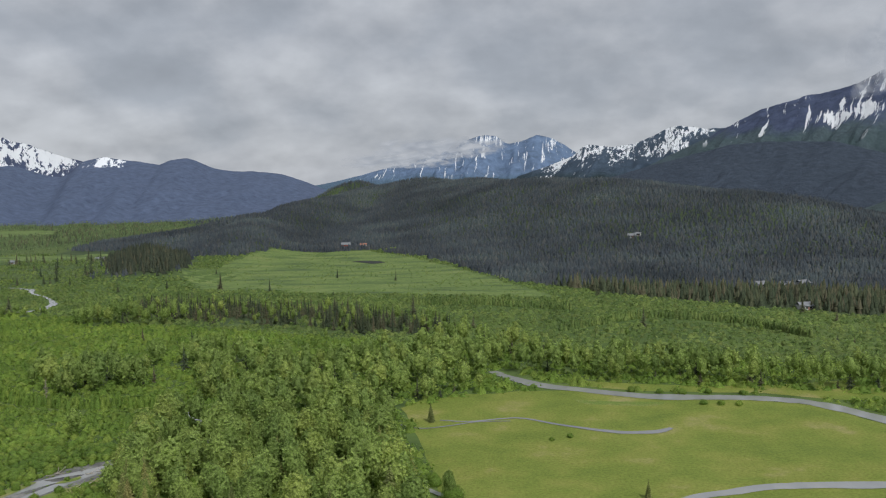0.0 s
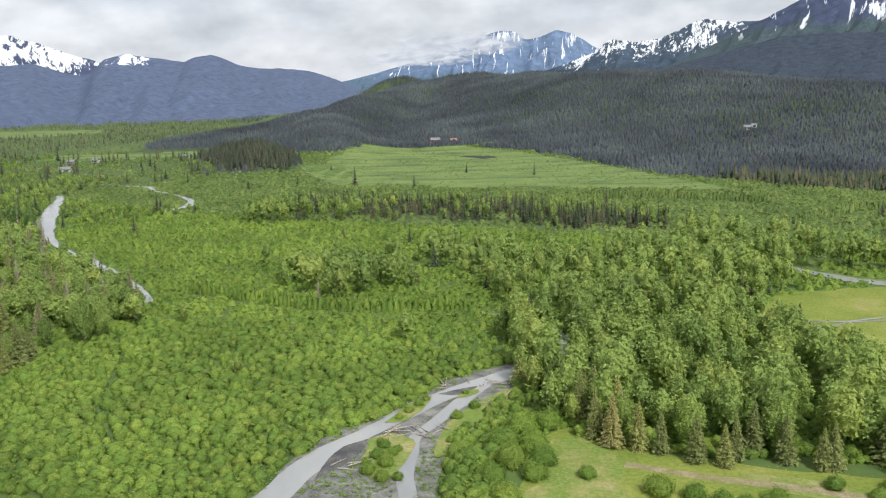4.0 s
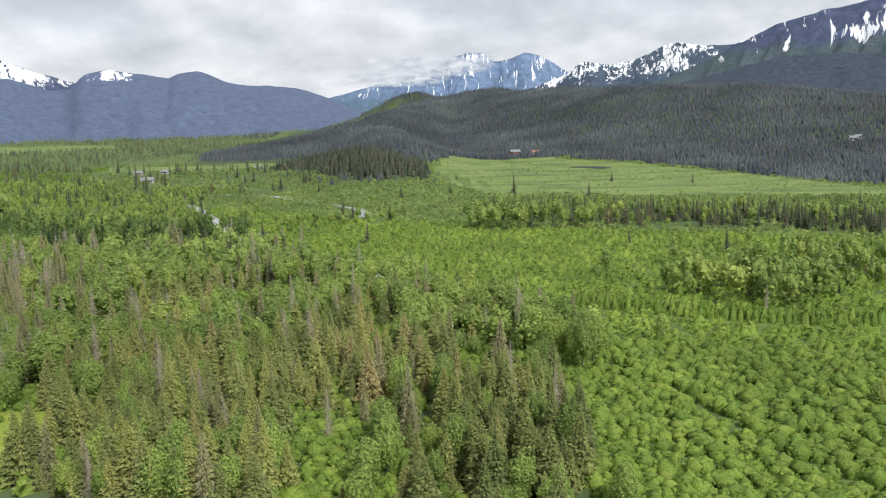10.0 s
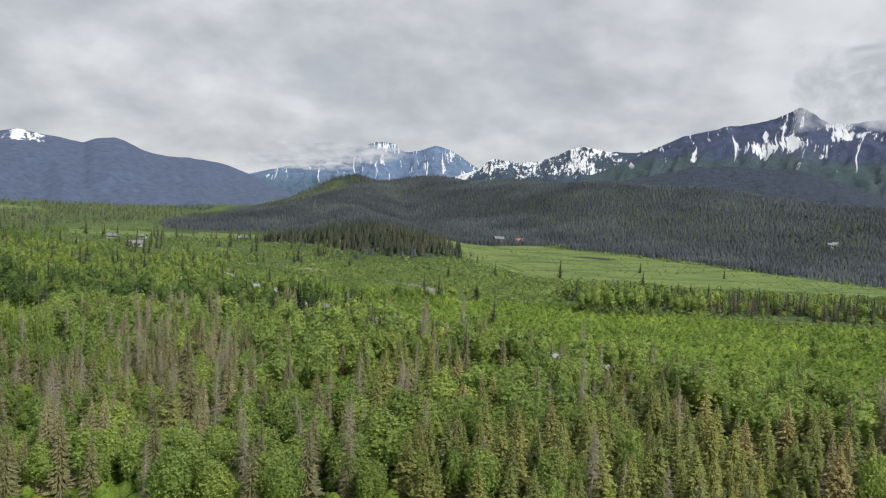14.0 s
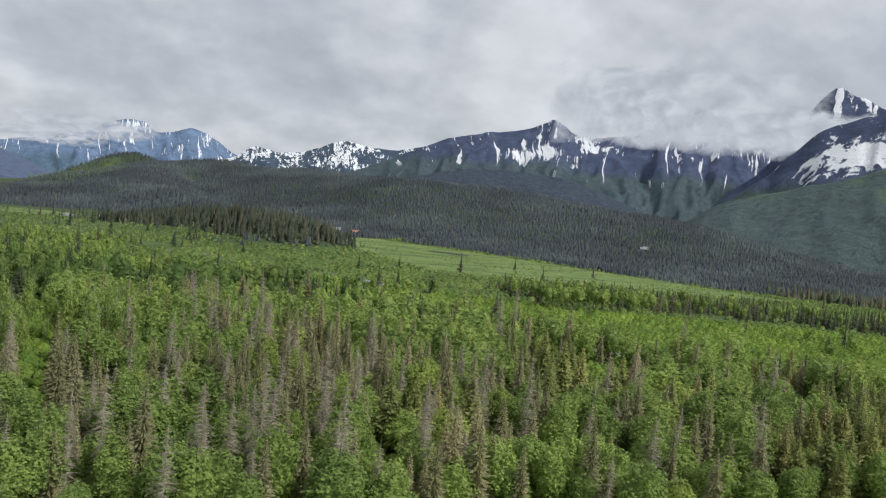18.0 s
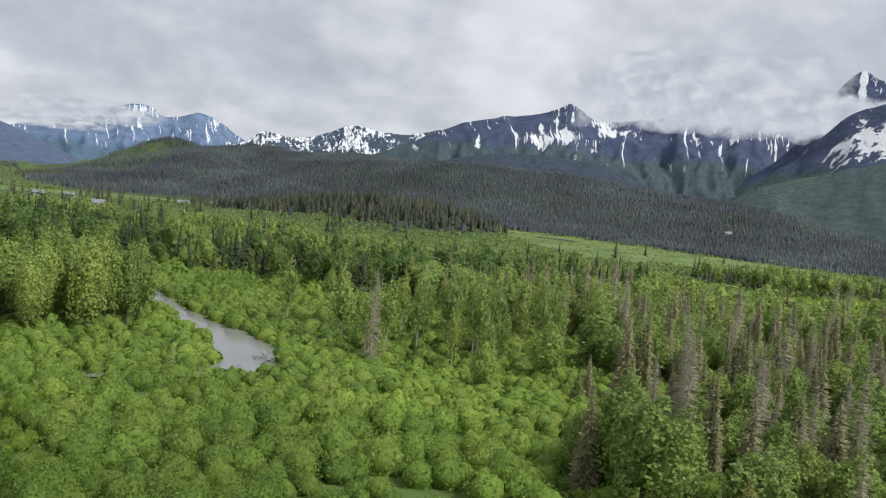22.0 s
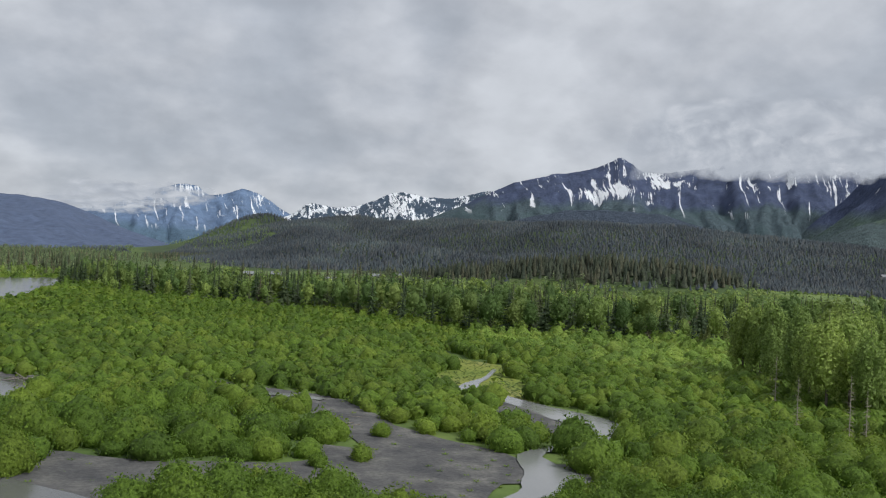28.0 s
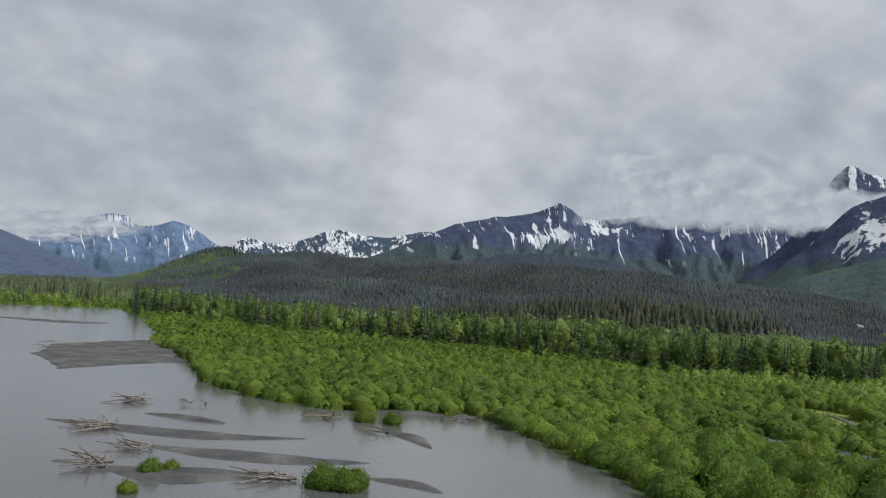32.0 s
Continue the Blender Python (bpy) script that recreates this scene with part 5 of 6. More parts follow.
def single_trees():
    trunk = lambda r: joined([pole(r, r * 0.5, 0.55, 6), pole(r * 0.5, 0.002, 0.45, 6, 0.55)])
    kinds = {
        "b": ("cottonwood", [tree_kind("cottonwood", trunk(0.016), broadleaf_mesh(64, 2000, 0.028, 12, 10, 0.8), "crown", M_BROAD, M_BARK, "leafy green cottonwood with pale grey trunk", "tree", "cottonwoods along the flight", 3) for _ in range(6)]),
        "s": ("spruce", [tree_kind("spruce", trunk(0.013), spruce_mesh(40, 14, rng.uniform(0.19, 0.26), 220), "crown", M_SPRUCE, M_BARK, "narrow spruce with drooping boughs", "tree", "spruces along the flight") for _ in range(6)]),
        "q": ("cottonwood", [tree_kind("cottonwood", trunk(0.014), broadleaf_mesh(20, 620, 0.034, 6, 5, 0.5), "crown", M_BROAD, M_DEAD, "tall thin cottonwood with an open crown and pale bare trunk", "tree", "thin cottonwoods among the willows", 4) for _ in range(4)]),
        "d": ("dead_spruce", [tree_kind("dead_spruce", trunk(0.011), dead_mesh(34, 10, 0.15), "bare_crown", M_TWIG, M_DEAD, "bare grey dead spruce with drooping twigs", "tree", "dead spruces along the flight") for _ in range(5)]),
        "g": ("bare_snag", [tree_kind("bare_snag", trunk(0.010), dead_mesh(20, 5, 0.11), "bare_crown", M_TWIG, M_DEAD, "tall bleached snag with a few short branches", "tree", "snags among the willows") for _ in range(4)]),
    }
    marked = {
        "q": [(-474, 390.3, 14), (-484, 384, 15)],
        "b": [(-227.4, 279.4, 16), (-232, 286, 13), (-238, 316.1, 13), (-236.8, 275.4, 11), (-224, 284, 14), (-462.2, 448.6, 9), (-6.9, 217.5, 9)],
        "s": [(-15, 290, 7), (-15.6, 195.4, 10), (-237.9, 253.7, 11), (-327.8, 268.5, 13), (-341.7, 268, 11), (-387.6, 312, 12), (-436.8, 454, 14), (44, 218, 5), (-45, 192, 10), (-70, 196, 11), (-65, 194, 9), (-33, 186, 9), (-88, 208, 12), (-90, 216, 13), (-85, 204, 12), (-80, 202, 11), (-92, 226, 12), (-94, 236, 11), (-76, 200, 10), (-62, 197, 10), (-47, 192, 9), (-53, 195, 11), (-24, 194, 9), (-95, 246, 11), (-83, 210, 14), (-58, 199, 12)],
        "d": [(-484, 370.4, 17), (-401.8, 331.2, 12), (-428.4, 332.9, 18), (-389.5, 309, 12), (-341.3, 307.1, 12), (-434, 452.1, 8), (-442.9, 296.3, 8.5), (-165.7, 325.7, 9), (-281.6, 243.6, 11), (-354.9, 311.5, 13), (-406, 313.4, 13), (-393.3, 256.8, 9), (-453.1, 401.6, 11), (-408, 310.8, 12), (-443, 292.4, 11), (-435.1, 384.1, 13)],
        "g": [(-559.3, 389.2, 9), (-561.7, 385, 8), (-542.8, 369.7, 6), (-551.7, 368.4, 13.5), (-541.5, 365.5, 8), (-560.6, 396.2, 8), (-544.9, 363.1, 7), (-523.0, 339.7, 4.5), (-517.9, 363.3, 6), (-550.2, 409.4, 9), (-519.2, 340.5, 5), (-525.2, 352.7, 3.5)],
    }
    NEAR["g"] = ((np.zeros((0, 3)), np.zeros(0), np.zeros(0)), None)
    for key, (name, protos) in kinds.items():
        pts, h, w = NEAR[key][0]
        m = np.array(marked[key]).reshape(-1, 3)
        pts = np.vstack([np.column_stack([m[:, :2], np.zeros(len(m))]), pts])
        h, w = np.concatenate([m[:, 2], h]), np.concatenate([m[:, 2], w])
        for k, (p, hh, ww) in enumerate(zip(pts, h, w)):
            m = Matrix.Translation(p) @ Matrix.Rotation(rng.uniform(0, 6.28), 4, "Z") @ Matrix.Diagonal((ww, ww, hh, 1))
            if k < len(protos):
                protos[k].matrix_basis = m
            else:
                q = protos[k % len(protos)]
                s = q.scale.copy()
                q.scale = (1, 1, 1)
                copy_thing(q, m)
                q.scale = s


single_trees()


# ---- clouds on the peaks ----
def m_cloud(name, seed, amount):
    """Torn cloud: soft grey-white, thinning to nothing at its edges; its daylight is put in as a glow."""
    m = bpy.data.materials.new(name)
    m.use_nodes = True
    nt = m.node_tree
    nt.nodes.clear()
    out = nt.nodes.new("ShaderNodeOutputMaterial")
    em, tp, mx = nt.nodes.new("ShaderNodeEmission"), nt.nodes.new("ShaderNodeBsdfTransparent"), nt.nodes.new("ShaderNodeMixShader")
    tc = nt.nodes.new("ShaderNodeTexCoord")
    sep = nt.nodes.new("ShaderNodeSeparateXYZ"); link(nt, tc.outputs["UV"], sep.inputs[0])
    edge = None
    for k in (0, 1):
        c = sep.outputs[k]
        e = math_node(nt, "MULTIPLY", math_node(nt, "MULTIPLY", c, math_node(nt, "SUBTRACT", 1.0, c)), 4.0)
        edge = e if edge is None else math_node(nt, "MULTIPLY", edge, e)
    edge = math_node(nt, "POWER", edge, 0.55)
    n1 = tex_noise(nt, 3.2 + seed * 0.13, 8, 0.6, "UV", (2.4, 1, 1), 0.4)
    a = math_node(nt, "ADD", math_node(nt, "MULTIPLY", n1, 1.7), math_node(nt, "MULTIPLY", edge, 1.25))
    a = math_node(nt, "MULTIPLY", math_node(nt, "SUBTRACT", a, 2.0 - amount), 2.0, True)
    n2 = tex_noise(nt, 3.0, 5, 0.5, "UV", (2.4, 1, 1), 0.3)
    link(nt, ramp_of(nt, n2, ((0.3, (0.40, 0.42, 0.455)), (0.5, (0.49, 0.51, 0.54)), (0.66, (0.60, 0.61, 0.63)))), em.inputs[0])
    link(nt, a, mx.inputs[0]); link(nt, tp.outputs[0], mx.inputs[1]); link(nt, em.outputs[0], mx.inputs[2]); link(nt, mx.outputs[0], out.inputs[0])
    return m


def cloud_bank(centre, width, height, facing, seed, amount):
    """A long bank of low cloud, a bulging sheet that hangs before a summit."""
    n, m = 40, 16
    u, v = np.meshgrid(np.linspace(0, 1, n), np.linspace(0, 1, m))
    a = math.atan2(facing[0] - centre[0], facing[1] - centre[1])
    bul = np.sin(u * math.pi) * np.sin(v * math.pi) * height * 0.5 + (fractal(u * 100, v * 100, 22, 3, seed) - 0.5) * height * 0.4
    x = centre[0] + (u - 0.5) * width * math.cos(a) + bul * math.sin(a)
    y = centre[1] - (u - 0.5) * width * math.sin(a) + bul * math.cos(a)
    z = centre[2] + (v - 0.5) * height
    i = (np.arange(m - 1)[:, None] * n + np.arange(n - 1)).ravel()
    uv = np.stack([u, v], -1).reshape(-1, 2)
    ob = new("cloud", mesh_of("cloud", np.stack([x, y, z], -1).reshape(-1, 3), np.stack([i, i + 1, i + 1 + n, i + n], 1), m_cloud("cloud_vapour", seed, amount), uv=uv, smooth=True))
    ob.visible_shadow = False
    tagged(ob, "soft grey-white cloud hanging on the summits", "cloud", kind="structure")


cloud_bank((1330, 2170, 400), 820, 260, (-480, 196), 3, 0.88)
cloud_bank((1180, 2180, 375), 420, 150, (-480, 196), 15, 0.7)
cloud_bank((1439, 1865, 340), 520, 140, (-480, 196), 6, 0.7)
cloud_bank((-150, 4300, 225), 800, 130, (-340, 123), 9, 0.5)
cloud_bank((-330, 4250, 165), 700, 90, (-340, 123), 12, 0.45)


# ---- gravel bars, drift logs ----
def gravel_bar(line, height=0.35):
    """A long low bar of dark silt, lens-shaped, with a wet rim."""
    p = along(line, 1.0)
    d = np.gradient(p[:, :2], axis=0)
    d /= np.linalg.norm(d, axis=1)[:, None]
    nr = np.stack([-d[:, 1], d[:, 0]], 1)
    q = np.linspace(-1, 1, 9)
    s = np.arange(len(p)) / (len(p) - 1)
    w = 1.5 * p[:, 2] * np.sin(np.pi * np.clip(s, 0.02, 0.98)) ** 0.6 * (0.75 + 0.5 * fractal(p[:, 0], p[:, 1], 5, 3, 4))
    X = p[:, :1] + nr[:, :1] * q * w[:, None]
    Y = p[:, 1:2] + nr[:, 1:] * q * w[:, None]
    Zz = 0.12 + height * (1 - q**2) * np.sin(np.pi * s)[:, None] ** 0.5 * (0.7 + 0.6 * fractal(X, Y, 3, 2, 6))
    v = np.stack([X, Y, Zz], -1).reshape(-1, 3)
    i = (np.arange(len(p) - 1)[:, None] * 9 + np.arange(8)).ravel()
    ob = new("gravel_bar", mesh_of("gravel_bar", v, np.stack([i, i + 9, i + 10, i + 1], 1), M_GRAVEL, smooth=True))
    tagged(ob, "low dark grey silt bar in the river", "gravel bar", "bars in the wide river")


for line in (
    [(-696.1, 516.1, 2.6), (-688.3, 531.6, 9), (-676.7, 553.5, 13), (-663.8, 580.6, 10), (-650.9, 601.2, 3.9)],
    [(-696.1, 678.6, 2.6), (-672.9, 665.7, 5.2), (-657.4, 668.3, 2.6)],
    [(-705.1, 463.8, 0.65), (-696.1, 454.8, 1.9), (-688.3, 449.6, 1.7), (-679.9, 447.1, 0.39)],
    [(-698.7, 446.4, 0.65), (-692.2, 440.6, 1.9), (-685.8, 436.1, 1.8), (-679.3, 433.5, 0.39)],
    [(-704.5, 438, 0.65), (-699.9, 432.9, 2.1), (-695.4, 431.6, 1.9), (-690.3, 429, 0.65)],
    [(-683.2, 427.7, 0.52), (-680.3, 424.5, 1), (-679.3, 420.6, 0.39)],
    [(-670.3, 451.6, 0.52), (-667.7, 447.7, 1.2), (-669, 439.3, 0.39)],
    [(-693.5, 467.1, 0.52), (-689.6, 463.2, 0.9), (-685.8, 458, 0.39)],
    [(-662.5, 467.1, 0.65), (-656.1, 465.1, 1.5), (-649.6, 461.9, 0.65)],
    [(-144, 190, 0.8), (-139, 203, 1.8), (-136, 209, 0.8)],
    [(-122, 235, 0.6), (-117, 236, 1.4), (-112, 240, 0.6)],
    [(-588, 428, 0.7), (-590, 420, 2), (-589, 410, 0.8)],
):
    gravel_bar(line)


def log_pieces(length, r, rootwad, mat):
    """A stranded log: the stem, then its branch stubs and roots."""
    v, f = pole(r, r * 0.55, length, 7)
    v = v[:, [2, 1, 0]] * [1, 1, 1]
    v[:, 2] += np.sin(v[:, 0] / length * 2.5) * r * 0.6
    pieces = [("log", mesh_of("log", v, f, mat))]
    for k in range(rng.integers(2, 6) + (5 if rootwad else 0)):
        root = rootwad and k < 5
        x, a, l = 0.0 if root else rng.uniform(0.3, 0.95) * length, rng.uniform(0, 6.28), rng.uniform(0.35, 0.9) if root else rng.uniform(0.2, 0.7)
        b, g = pole(r * (0.4 if root else 0.25), r * 0.1, l, 4)
        rot = np.array(Matrix.Rotation(a, 3, "X") @ Matrix.Rotation(-rng.uniform(0.1, 0.7) if root else rng.uniform(0.2, 0.8), 3, "Y"))
        name = "root" if root else "branch"
        pieces.append((name, mesh_of(name, b @ rot.T + [x, 0, 0], g, mat)))
    return pieces


LOGS = [log_pieces(rng.uniform(0.9, 3.2) * 1.29, rng.uniform(0.045, 0.11), k % 2 == 0, M_DRIFT) for k in range(10)]
LONG_LOGS = [log_pieces(rng.uniform(3.0, 6.5), rng.uniform(0.08, 0.15), k % 3 == 0, M_DEAD) for k in range(8)]


def log_jam(x, y, count, radius, heading):
    """A heap of stranded logs: each log lies on the bar or on those below it."""
    for k in range(count):
        a = heading + rng.normal(0, 0.8)
        rr = radius * math.sqrt(rng.random())
        b = rng.uniform(0, 6.28)
        z = 0.4 + 0.8 * (1 - rr / radius) * rng.random()
        kinds = LONG_LOGS if x > -300 else LOGS
        pieces = kinds[rng.integers(0, len(kinds))]
        ob = new("log", pieces[0][1])
        ob.matrix_basis = Matrix.Translation((x + rr * math.cos(b), y + rr * math.sin(b), z)) @ Matrix.Rotation(a, 4, "Z") @ Matrix.Rotation(rng.normal(0, 0.14), 4, "Y")
        tagged(ob, "bleached grey driftwood log stranded in a heap", "log", "drift logs")
        for name, me in pieces[1:]:
            part(name, me, ob)


for jam in ((-131.5, 212, 9, 3.0, 0.2), (-124, 210.5, 6, 2.2, 2.6), (-122, 239, 5, 2.2, 1.2), (-112, 241.5, 4, 2.5, 0.1), (-119.5, 213.5, 3, 1.6, 2.5), (-106, 241.5, 2, 1.5, 2.4), (-692.2, 476.1, 16, 1.3, 2.6), (-685.1, 474.2, 5, 1.6, 2.5), (-699.9, 456.7, 20, 1.6, 2.8), (-703.8, 437.4, 20, 1.7, 2.9), (-698.7, 443.8, 14, 1.3, 2.7), (-690.9, 428.4, 16, 1.3, 2.5), (-670.9, 460.6, 10, 1.3, 2.8), (-670.3, 449, 5, 0.9, 2.4), (-652.2, 456.7, 8, 1.3, 2.0),
            (-685.8, 565.1, 14, 9, 2.7), (-140, 196, 7, 2.2, 0.5), (-108, 228, 4, 2, 2.0), (-614.8, 415.5, 3, 1.5, 2.2), (-560, 372, 4, 3, 0.5), (-500, 377, 6, 2.5, 0.2), (-631.6, 394.8, 3, 3, 2.7), (-603.2, 452.9, 5, 5, 2.4)):
    log_jam(*jam)


# ---- single shrubs on the bars and banks ----
def shrub_proto(leaves):
    root = new("willow_shrub")
    tagged(root, "round green willow shrub with many thin stems", "shrub", "willow shrubs along the flight")
    v, f = joined([pole(0.035, 0.02, 0.6, 5, 0, (0.1 * math.cos(k), 0.1 * math.sin(k))) for k in range(0, 6, 2)])
    part("stem", mesh_of("stem", v, f, M_BARK), root)
    v, f = willow_mesh(24, 900, 0.075, 14, 7)
    part("crown", mesh_of("crown", v, f, leaves, tint=np.full(len(v), rng.random()), smooth=True), root)
    return root


def single_shrubs():
    protos = [shrub_proto(M_DIMWILLOW if k < 5 else M_WILLOW) for k in range(10)]
    spots = [(-667.7, 458.3, 1.7), (-665.1, 455.7, 1.5), (-700.6, 433.5, 1.2), (-698.7, 433.9, 1), (-688.3, 425.1, 1.9), (-687, 423.8, 1.7), (-685.8, 424.5, 1.5), (-703.8, 427.1, 0.9),
             (-701.2, 418, 1.3), (-609.6, 447.7, 1.7), (-605.8, 434.8, 1.5), (-614.8, 409, 1.4), (-621.3, 398.7, 1.5), (-626.4, 397.4, 1.3), (-632.9, 402.6, 1.7), (-603.2, 402.6, 1.3),
             (-92, 190, 2.0), (-80, 183, 3.2), (-74, 181, 2.6), (-63, 175, 3.0), (-60, 179, 2.4), (-56, 174, 2.6), (-42, 180, 1.8), (-102, 190, 3.0), (-100, 196, 3.4), (-106, 196, 3.6), (-107, 204, 4.0), (-103, 211, 4.2), (-97, 214, 3.6), (-101, 203, 3.6), (-110, 189, 3.0), (-108, 181, 3.0),
             (-6, 218, 3.6), (-11, 229, 2.2), (-1, 207, 2.6), (2, 206, 2.4), (5, 204, 1.2), (10, 205, 2.2), (12, 204, 2.6), (15, 203, 2.2), (24, 199.5, 2.2), (26, 199, 2.0), (36, 198, 1.0), (-12, 233, 2.0), (-38, 183, 2.2), (-30, 184, 1.2), (-25, 186, 1.4), (-48, 184, 2.2), (-70, 178, 2.4), (-66, 178, 1.8), (82, 309, 1.6), (88, 308, 1.6), (94, 307, 1.5), (30, 271, 1.2), (24, 268, 1.0), (-132, 205, 1.6), (-133, 200, 1.8), (-131, 196, 1.9), (-134, 193, 1.8), (-131, 190, 1.7), (-130, 201, 1.5), (-135, 197, 1.2), (-128, 190, 1.4), (-117, 220, 1.6), (-115, 214, 1.4), (-118, 207, 1.3), (-113, 226, 1.6), (-139, 219, 2.2), (-137, 221, 2.0),
             (-128, 224, 1.3), (-126, 228, 1.4), (-130, 220, 1.1), (-124.5, 231, 1.2), (-115, 235, 1.0), (-129, 203, 1.2), (-133, 207, 1.0), (-131, 199, 1.3), (70, 326, 1.6), (78, 324, 1.8), (88, 325, 1.6), (60, 329, 1.8), (100, 323, 1.4), (30, 352, 2.0), (6, 350, 2.2), (-425, 262, 0.9), (-415, 271, 1.2), (-405, 255, 0.7), (-398, 267, 1.3), (-388, 258, 1.0), (-380, 260, 0.8), (-372, 255, 1.1), (-364, 262, 1.3), (-357, 256, 0.8), (-349, 261, 1.2), (-395, 248, 0.9), (-410, 245, 1.2), (-421, 275, 1.5), (-404, 273, 1.4)]
    for k, (x, y, r) in enumerate(spots):
        m = Matrix.Translation((x, y, 0.1)) @ Matrix.Rotation(k * 1.7, 4, "Z") @ Matrix.Diagonal((r, r, r * 1.15, 1))
        own = k < 5 or 16 <= k < 21
        q = protos[k % 5 + (5 if k >= 16 else 0)] if not own else protos[k if k < 5 else k - 11]
        if own:
            q.matrix_basis = m
        else:
            old = q.scale.copy()
            q.scale = (1, 1, 1)
            copy_thing(q, m)
            q.scale = old
    for k, (p, h, w) in enumerate(zip(*NEAR["w"][0])):
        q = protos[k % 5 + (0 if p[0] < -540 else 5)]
        old = q.scale.copy()
        q.scale = (1, 1, 1)
        copy_thing(q, Matrix.Translation(p) @ Matrix.Rotation(k * 2.3, 4, "Z") @ Matrix.Diagonal((w, w, h, 1)))
        q.scale = old


single_shrubs()


# ---- grass ----
def tufts(name, poly, step, size, mat, label):
    """Loose grass tussocks that break up a meadow."""
    p = np.array(poly)
    x, y = jittered(p[:, 0].min(), p[:, 0].max(), p[:, 1].min(), p[:, 1].max(), step)
    k = inside(x, y, poly) & (rng.random(len(x)) < np.clip(fractal(x, y, 16, 3, 55) * 2.2 - 0.6, 0.05, 1)) & seen_land(x, y)[0]
    for line in RIVERS.values():
        k &= near_line(x, y, line) > 0.3
    x, y = x[k], y[k]
    n = len(x)
    blade = []
    for b in range(5):
        a = b * 1.2566
        u = np.array([math.cos(a), math.sin(a), 0])
        w = np.array([-math.sin(a), math.cos(a), 0])
        blade.append((np.array([w * 0.3, -w * 0.3, u * 0.9 + [0, 0, 0.45]]), np.array([[0, 1, 2]])))
    s = rng.uniform(0.5, 1.3, n) * size
    spread([joined(blade)], np.column_stack([x, y, np.full(n, 0.07)]), s, s * 1.4, name, mat, label, "grass")


for key, size, step in (("river_meadow", 0.22, 0.95), ("forest_clearing", 0.4, 0.75), ("far_bank_meadow", 0.25, 1.0), ("stream_meadow", 0.3, 0.6)):
    tufts("grass_tussocks", MEADOWS[key], step, size, M_LUSH if key == "forest_clearing" else M_MARSH if key == "stream_meadow" else M_GRASS, "loose green and yellowed grass tussocks")
for key in ("braided_gravel", "bend_gravel", "bar_gravel"):
    tufts("gravel_herbs", GRAVELS[key], 1.0 if key == "braided_gravel" else 2.6, 0.5 if key == "braided_gravel" else 0.35, M_WILLOW if key == "braided_gravel" else M_DIMWILLOW, "sparse low green herbs on the gravel")


# ---- houses ----
M_WALLW = m_plain("white_siding", ((0.3, (0.40, 0.40, 0.39)), (0.7, (0.50, 0.50, 0.48))), 0.6)
M_WALLR = m_plain("red_siding", ((0.3, (0.30, 0.09, 0.07)), (0.7, (0.38, 0.13, 0.10))), 0.6)
M_ROOFG = m_plain("grey_roofing", ((0.3, (0.17, 0.18, 0.19)), (0.7, (0.25, 0.255, 0.265))), 0.5, 0.5)
M_ROOFR = m_plain("rust_roofing", ((0.3, (0.26, 0.12, 0.09)), (0.7, (0.36, 0.2, 0.15))), 0.5, 0.6)
M_PANE = material("window_glass", 0.08, 0.5)[0]
M_PANE.node_tree.nodes["Principled BSDF"].inputs["Base Color"].default_value = (0.03, 0.035, 0.04, 1)


def box(name, x0, x1, y0, y1, z0, z1, mat):
    bm = bmesh.new()
    bmesh.ops.create_cube(bm, size=1)
    for v in bm.verts:
        v.co = ((x0 + x1) / 2 + v.co.x * (x1 - x0), (y0 + y1) / 2 + v.co.y * (y1 - y0), (z0 + z1) / 2 + v.co.z * (z1 - z0))
    bmesh.ops.bevel(bm, geom=bm.edges[:], offset=min(0.03, (z1 - z0) / 6), segments=1, affect="EDGES")
    return bm_mesh(name, bm, mat)


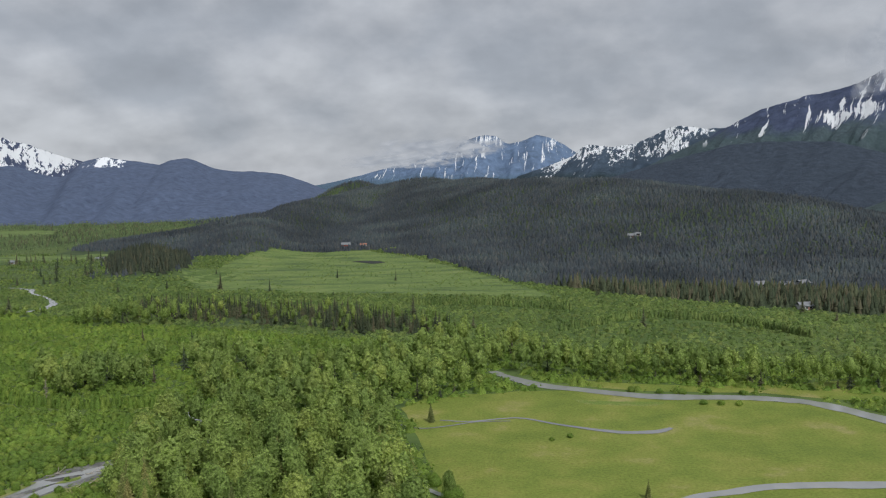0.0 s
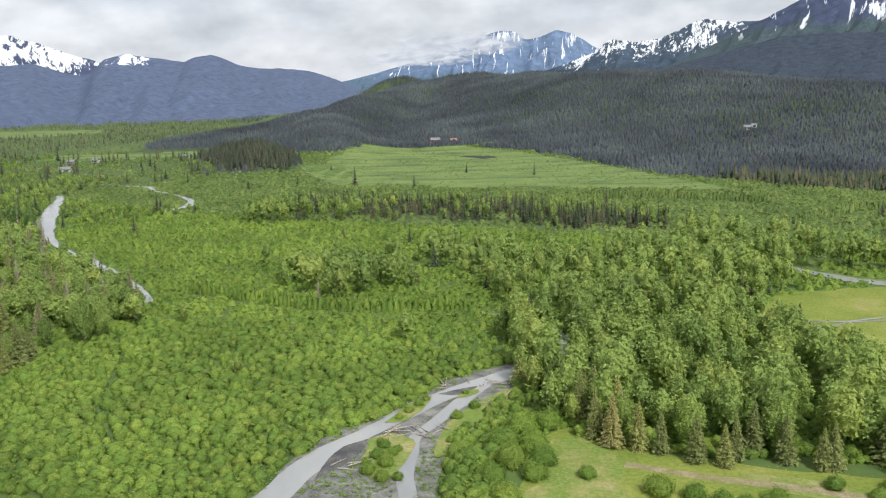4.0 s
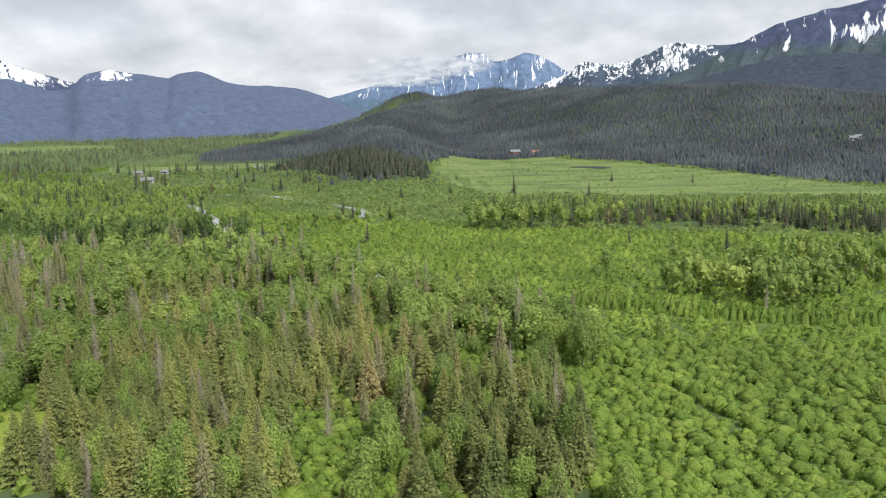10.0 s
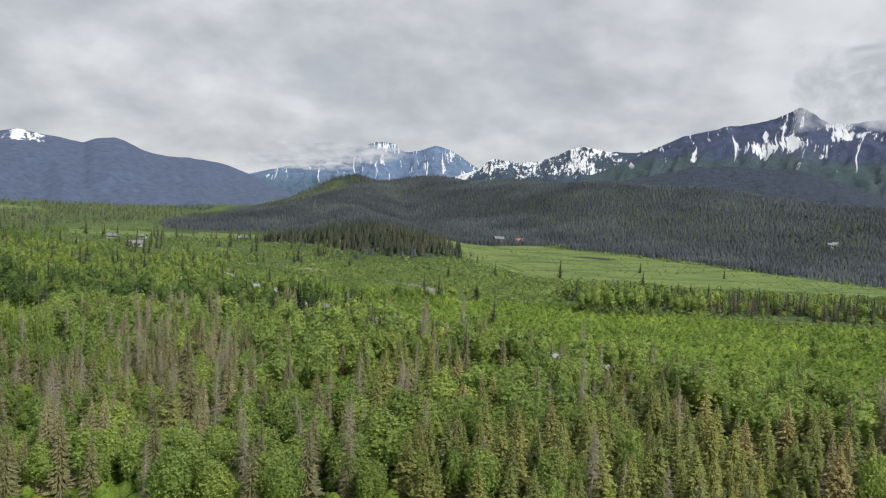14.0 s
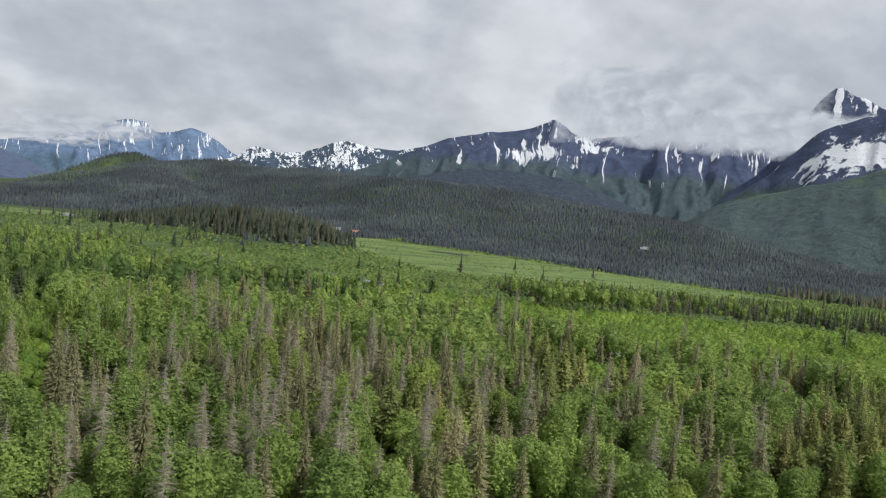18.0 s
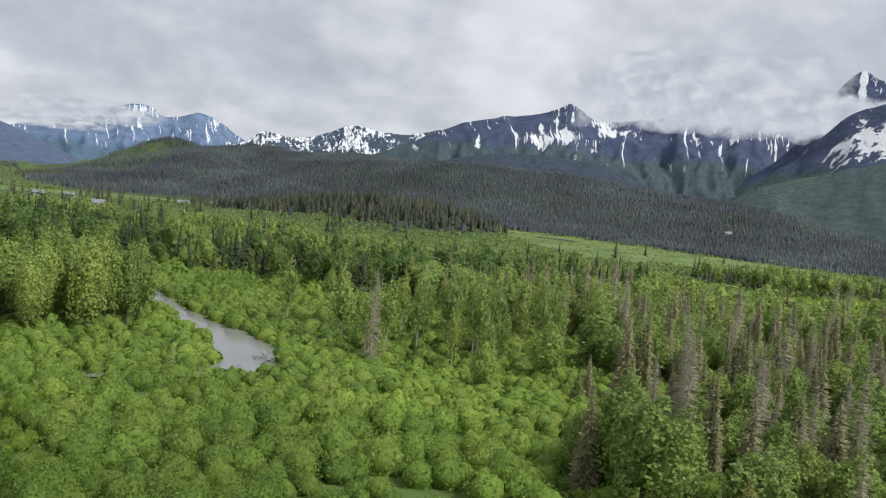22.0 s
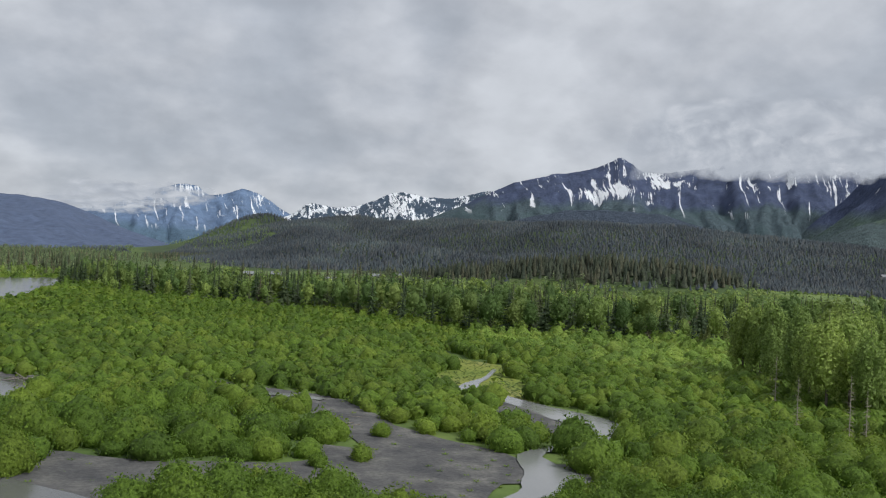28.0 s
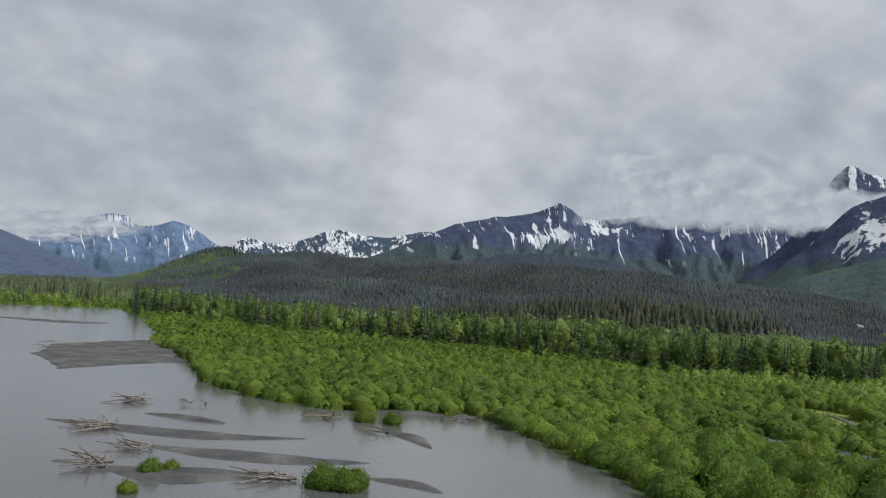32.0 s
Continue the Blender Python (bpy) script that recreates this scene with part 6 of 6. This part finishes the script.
def house(x, y, w, d, h, wall, roof, turn, label):
    root = new("house")
    root.matrix_basis = pose(x, y, float(ground_height(np.array(x * 1.0), np.array(y * 1.0))) - 0.3, 0, 0, turn)
    tagged(root, label, "house", "houses in the valley")
    part("wall", box("wall", -w / 2, w / 2, -d / 2, d / 2, 0, h, wall), root)
    bm = bmesh.new()
    o, rise = 0.6, d * 0.32
    pts = [(-w / 2 - o, -d / 2 - o, h - 0.15), (-w / 2 - o, 0, h + rise), (-w / 2 - o, d / 2 + o, h - 0.15)]
    a = [bm.verts.new(p) for p in pts] + [bm.verts.new((p[0], p[1], p[2] - 0.25)) for p in pts]
    b = [bm.verts.new((-v.co.x, v.co.y, v.co.z)) for v in a]
    for i, j in ((0, 1), (1, 2), (3, 4), (4, 5), (0, 3), (2, 5)):
        bm.faces.new((a[i], a[j], b[j], b[i]))
    for q in (a, b):
        bm.faces.new((q[0], q[1], q[4], q[3]))
        bm.faces.new((q[1], q[2], q[5], q[4]))
    bmesh.ops.recalc_face_normals(bm, faces=bm.faces[:])
    part("roof", bm_mesh("roof", bm, roof), root)
    for k in (-0.3, 0.0, 0.3):
        win = part("window", box("window", k * w - 0.6, k * w + 0.6, -d / 2 - 0.06, -d / 2 + 0.05, 1.1, 2.3, M_PANE), root)
        part("sill", box("sill", k * w - 0.75, k * w + 0.75, -d / 2 - 0.16, -d / 2 - 0.002, 0.98, 1.09, M_WALLW), win)
    part("door", box("door", 0.15 * w - 0.5, 0.15 * w + 0.5, -d / 2 - 0.05, -d / 2 + 0.05, 0.1, 2.1, M_ROOFR), root)


for h in ((-149, 1020, 10, 7, 4.5, M_WALLR, M_ROOFG, 10, "red-walled house with a pale roof at the meadow's edge"), (-128, 1018, 7, 6, 3.4, M_WALLW, M_ROOFR, 0, "small shed beside the meadow house"),
          (169, 923, 8, 6, 3.0, M_WALLW, M_ROOFG, -12, "large pale house among spruces on the hillside"), (177, 929, 5, 4, 3, M_WALLW, M_ROOFG, -30, "pale annex beside the hillside house"),
          (206, 624, 10, 6, 3, M_WALLW, M_ROOFG, 15, "long white building in a forest clearing"), (222, 618, 9, 6, 3, M_WALLW, M_ROOFG, -5, "white building in a forest clearing"), (236, 626, 8, 6, 3, M_WALLW, M_ROOFG, 20, "white building in a forest clearing"), (198, 522, 8, 6, 3, M_WALLW, M_ROOFG, 10, "grey-roofed house at the forest edge"),
          (-478, 815, 10, 6, 3, M_WALLW, M_ROOFG, 5, "long white-roofed building on the valley floor"),
          (-510, 897, 8, 5, 2.6, M_WALLW, M_ROOFG, 5, "white-roofed house on the valley floor"), (-488, 905, 7, 5, 2.6, M_WALLW, M_ROOFG, -15, "white-roofed house on the valley floor"), (-405, 930, 9, 5, 2.6, M_WALLW, M_ROOFG, 8, "white-roofed house on the valley floor"), (-380, 940, 7, 5, 2.6, M_WALLR, M_ROOFG, 30, "house on the valley floor")):
    house(*h)
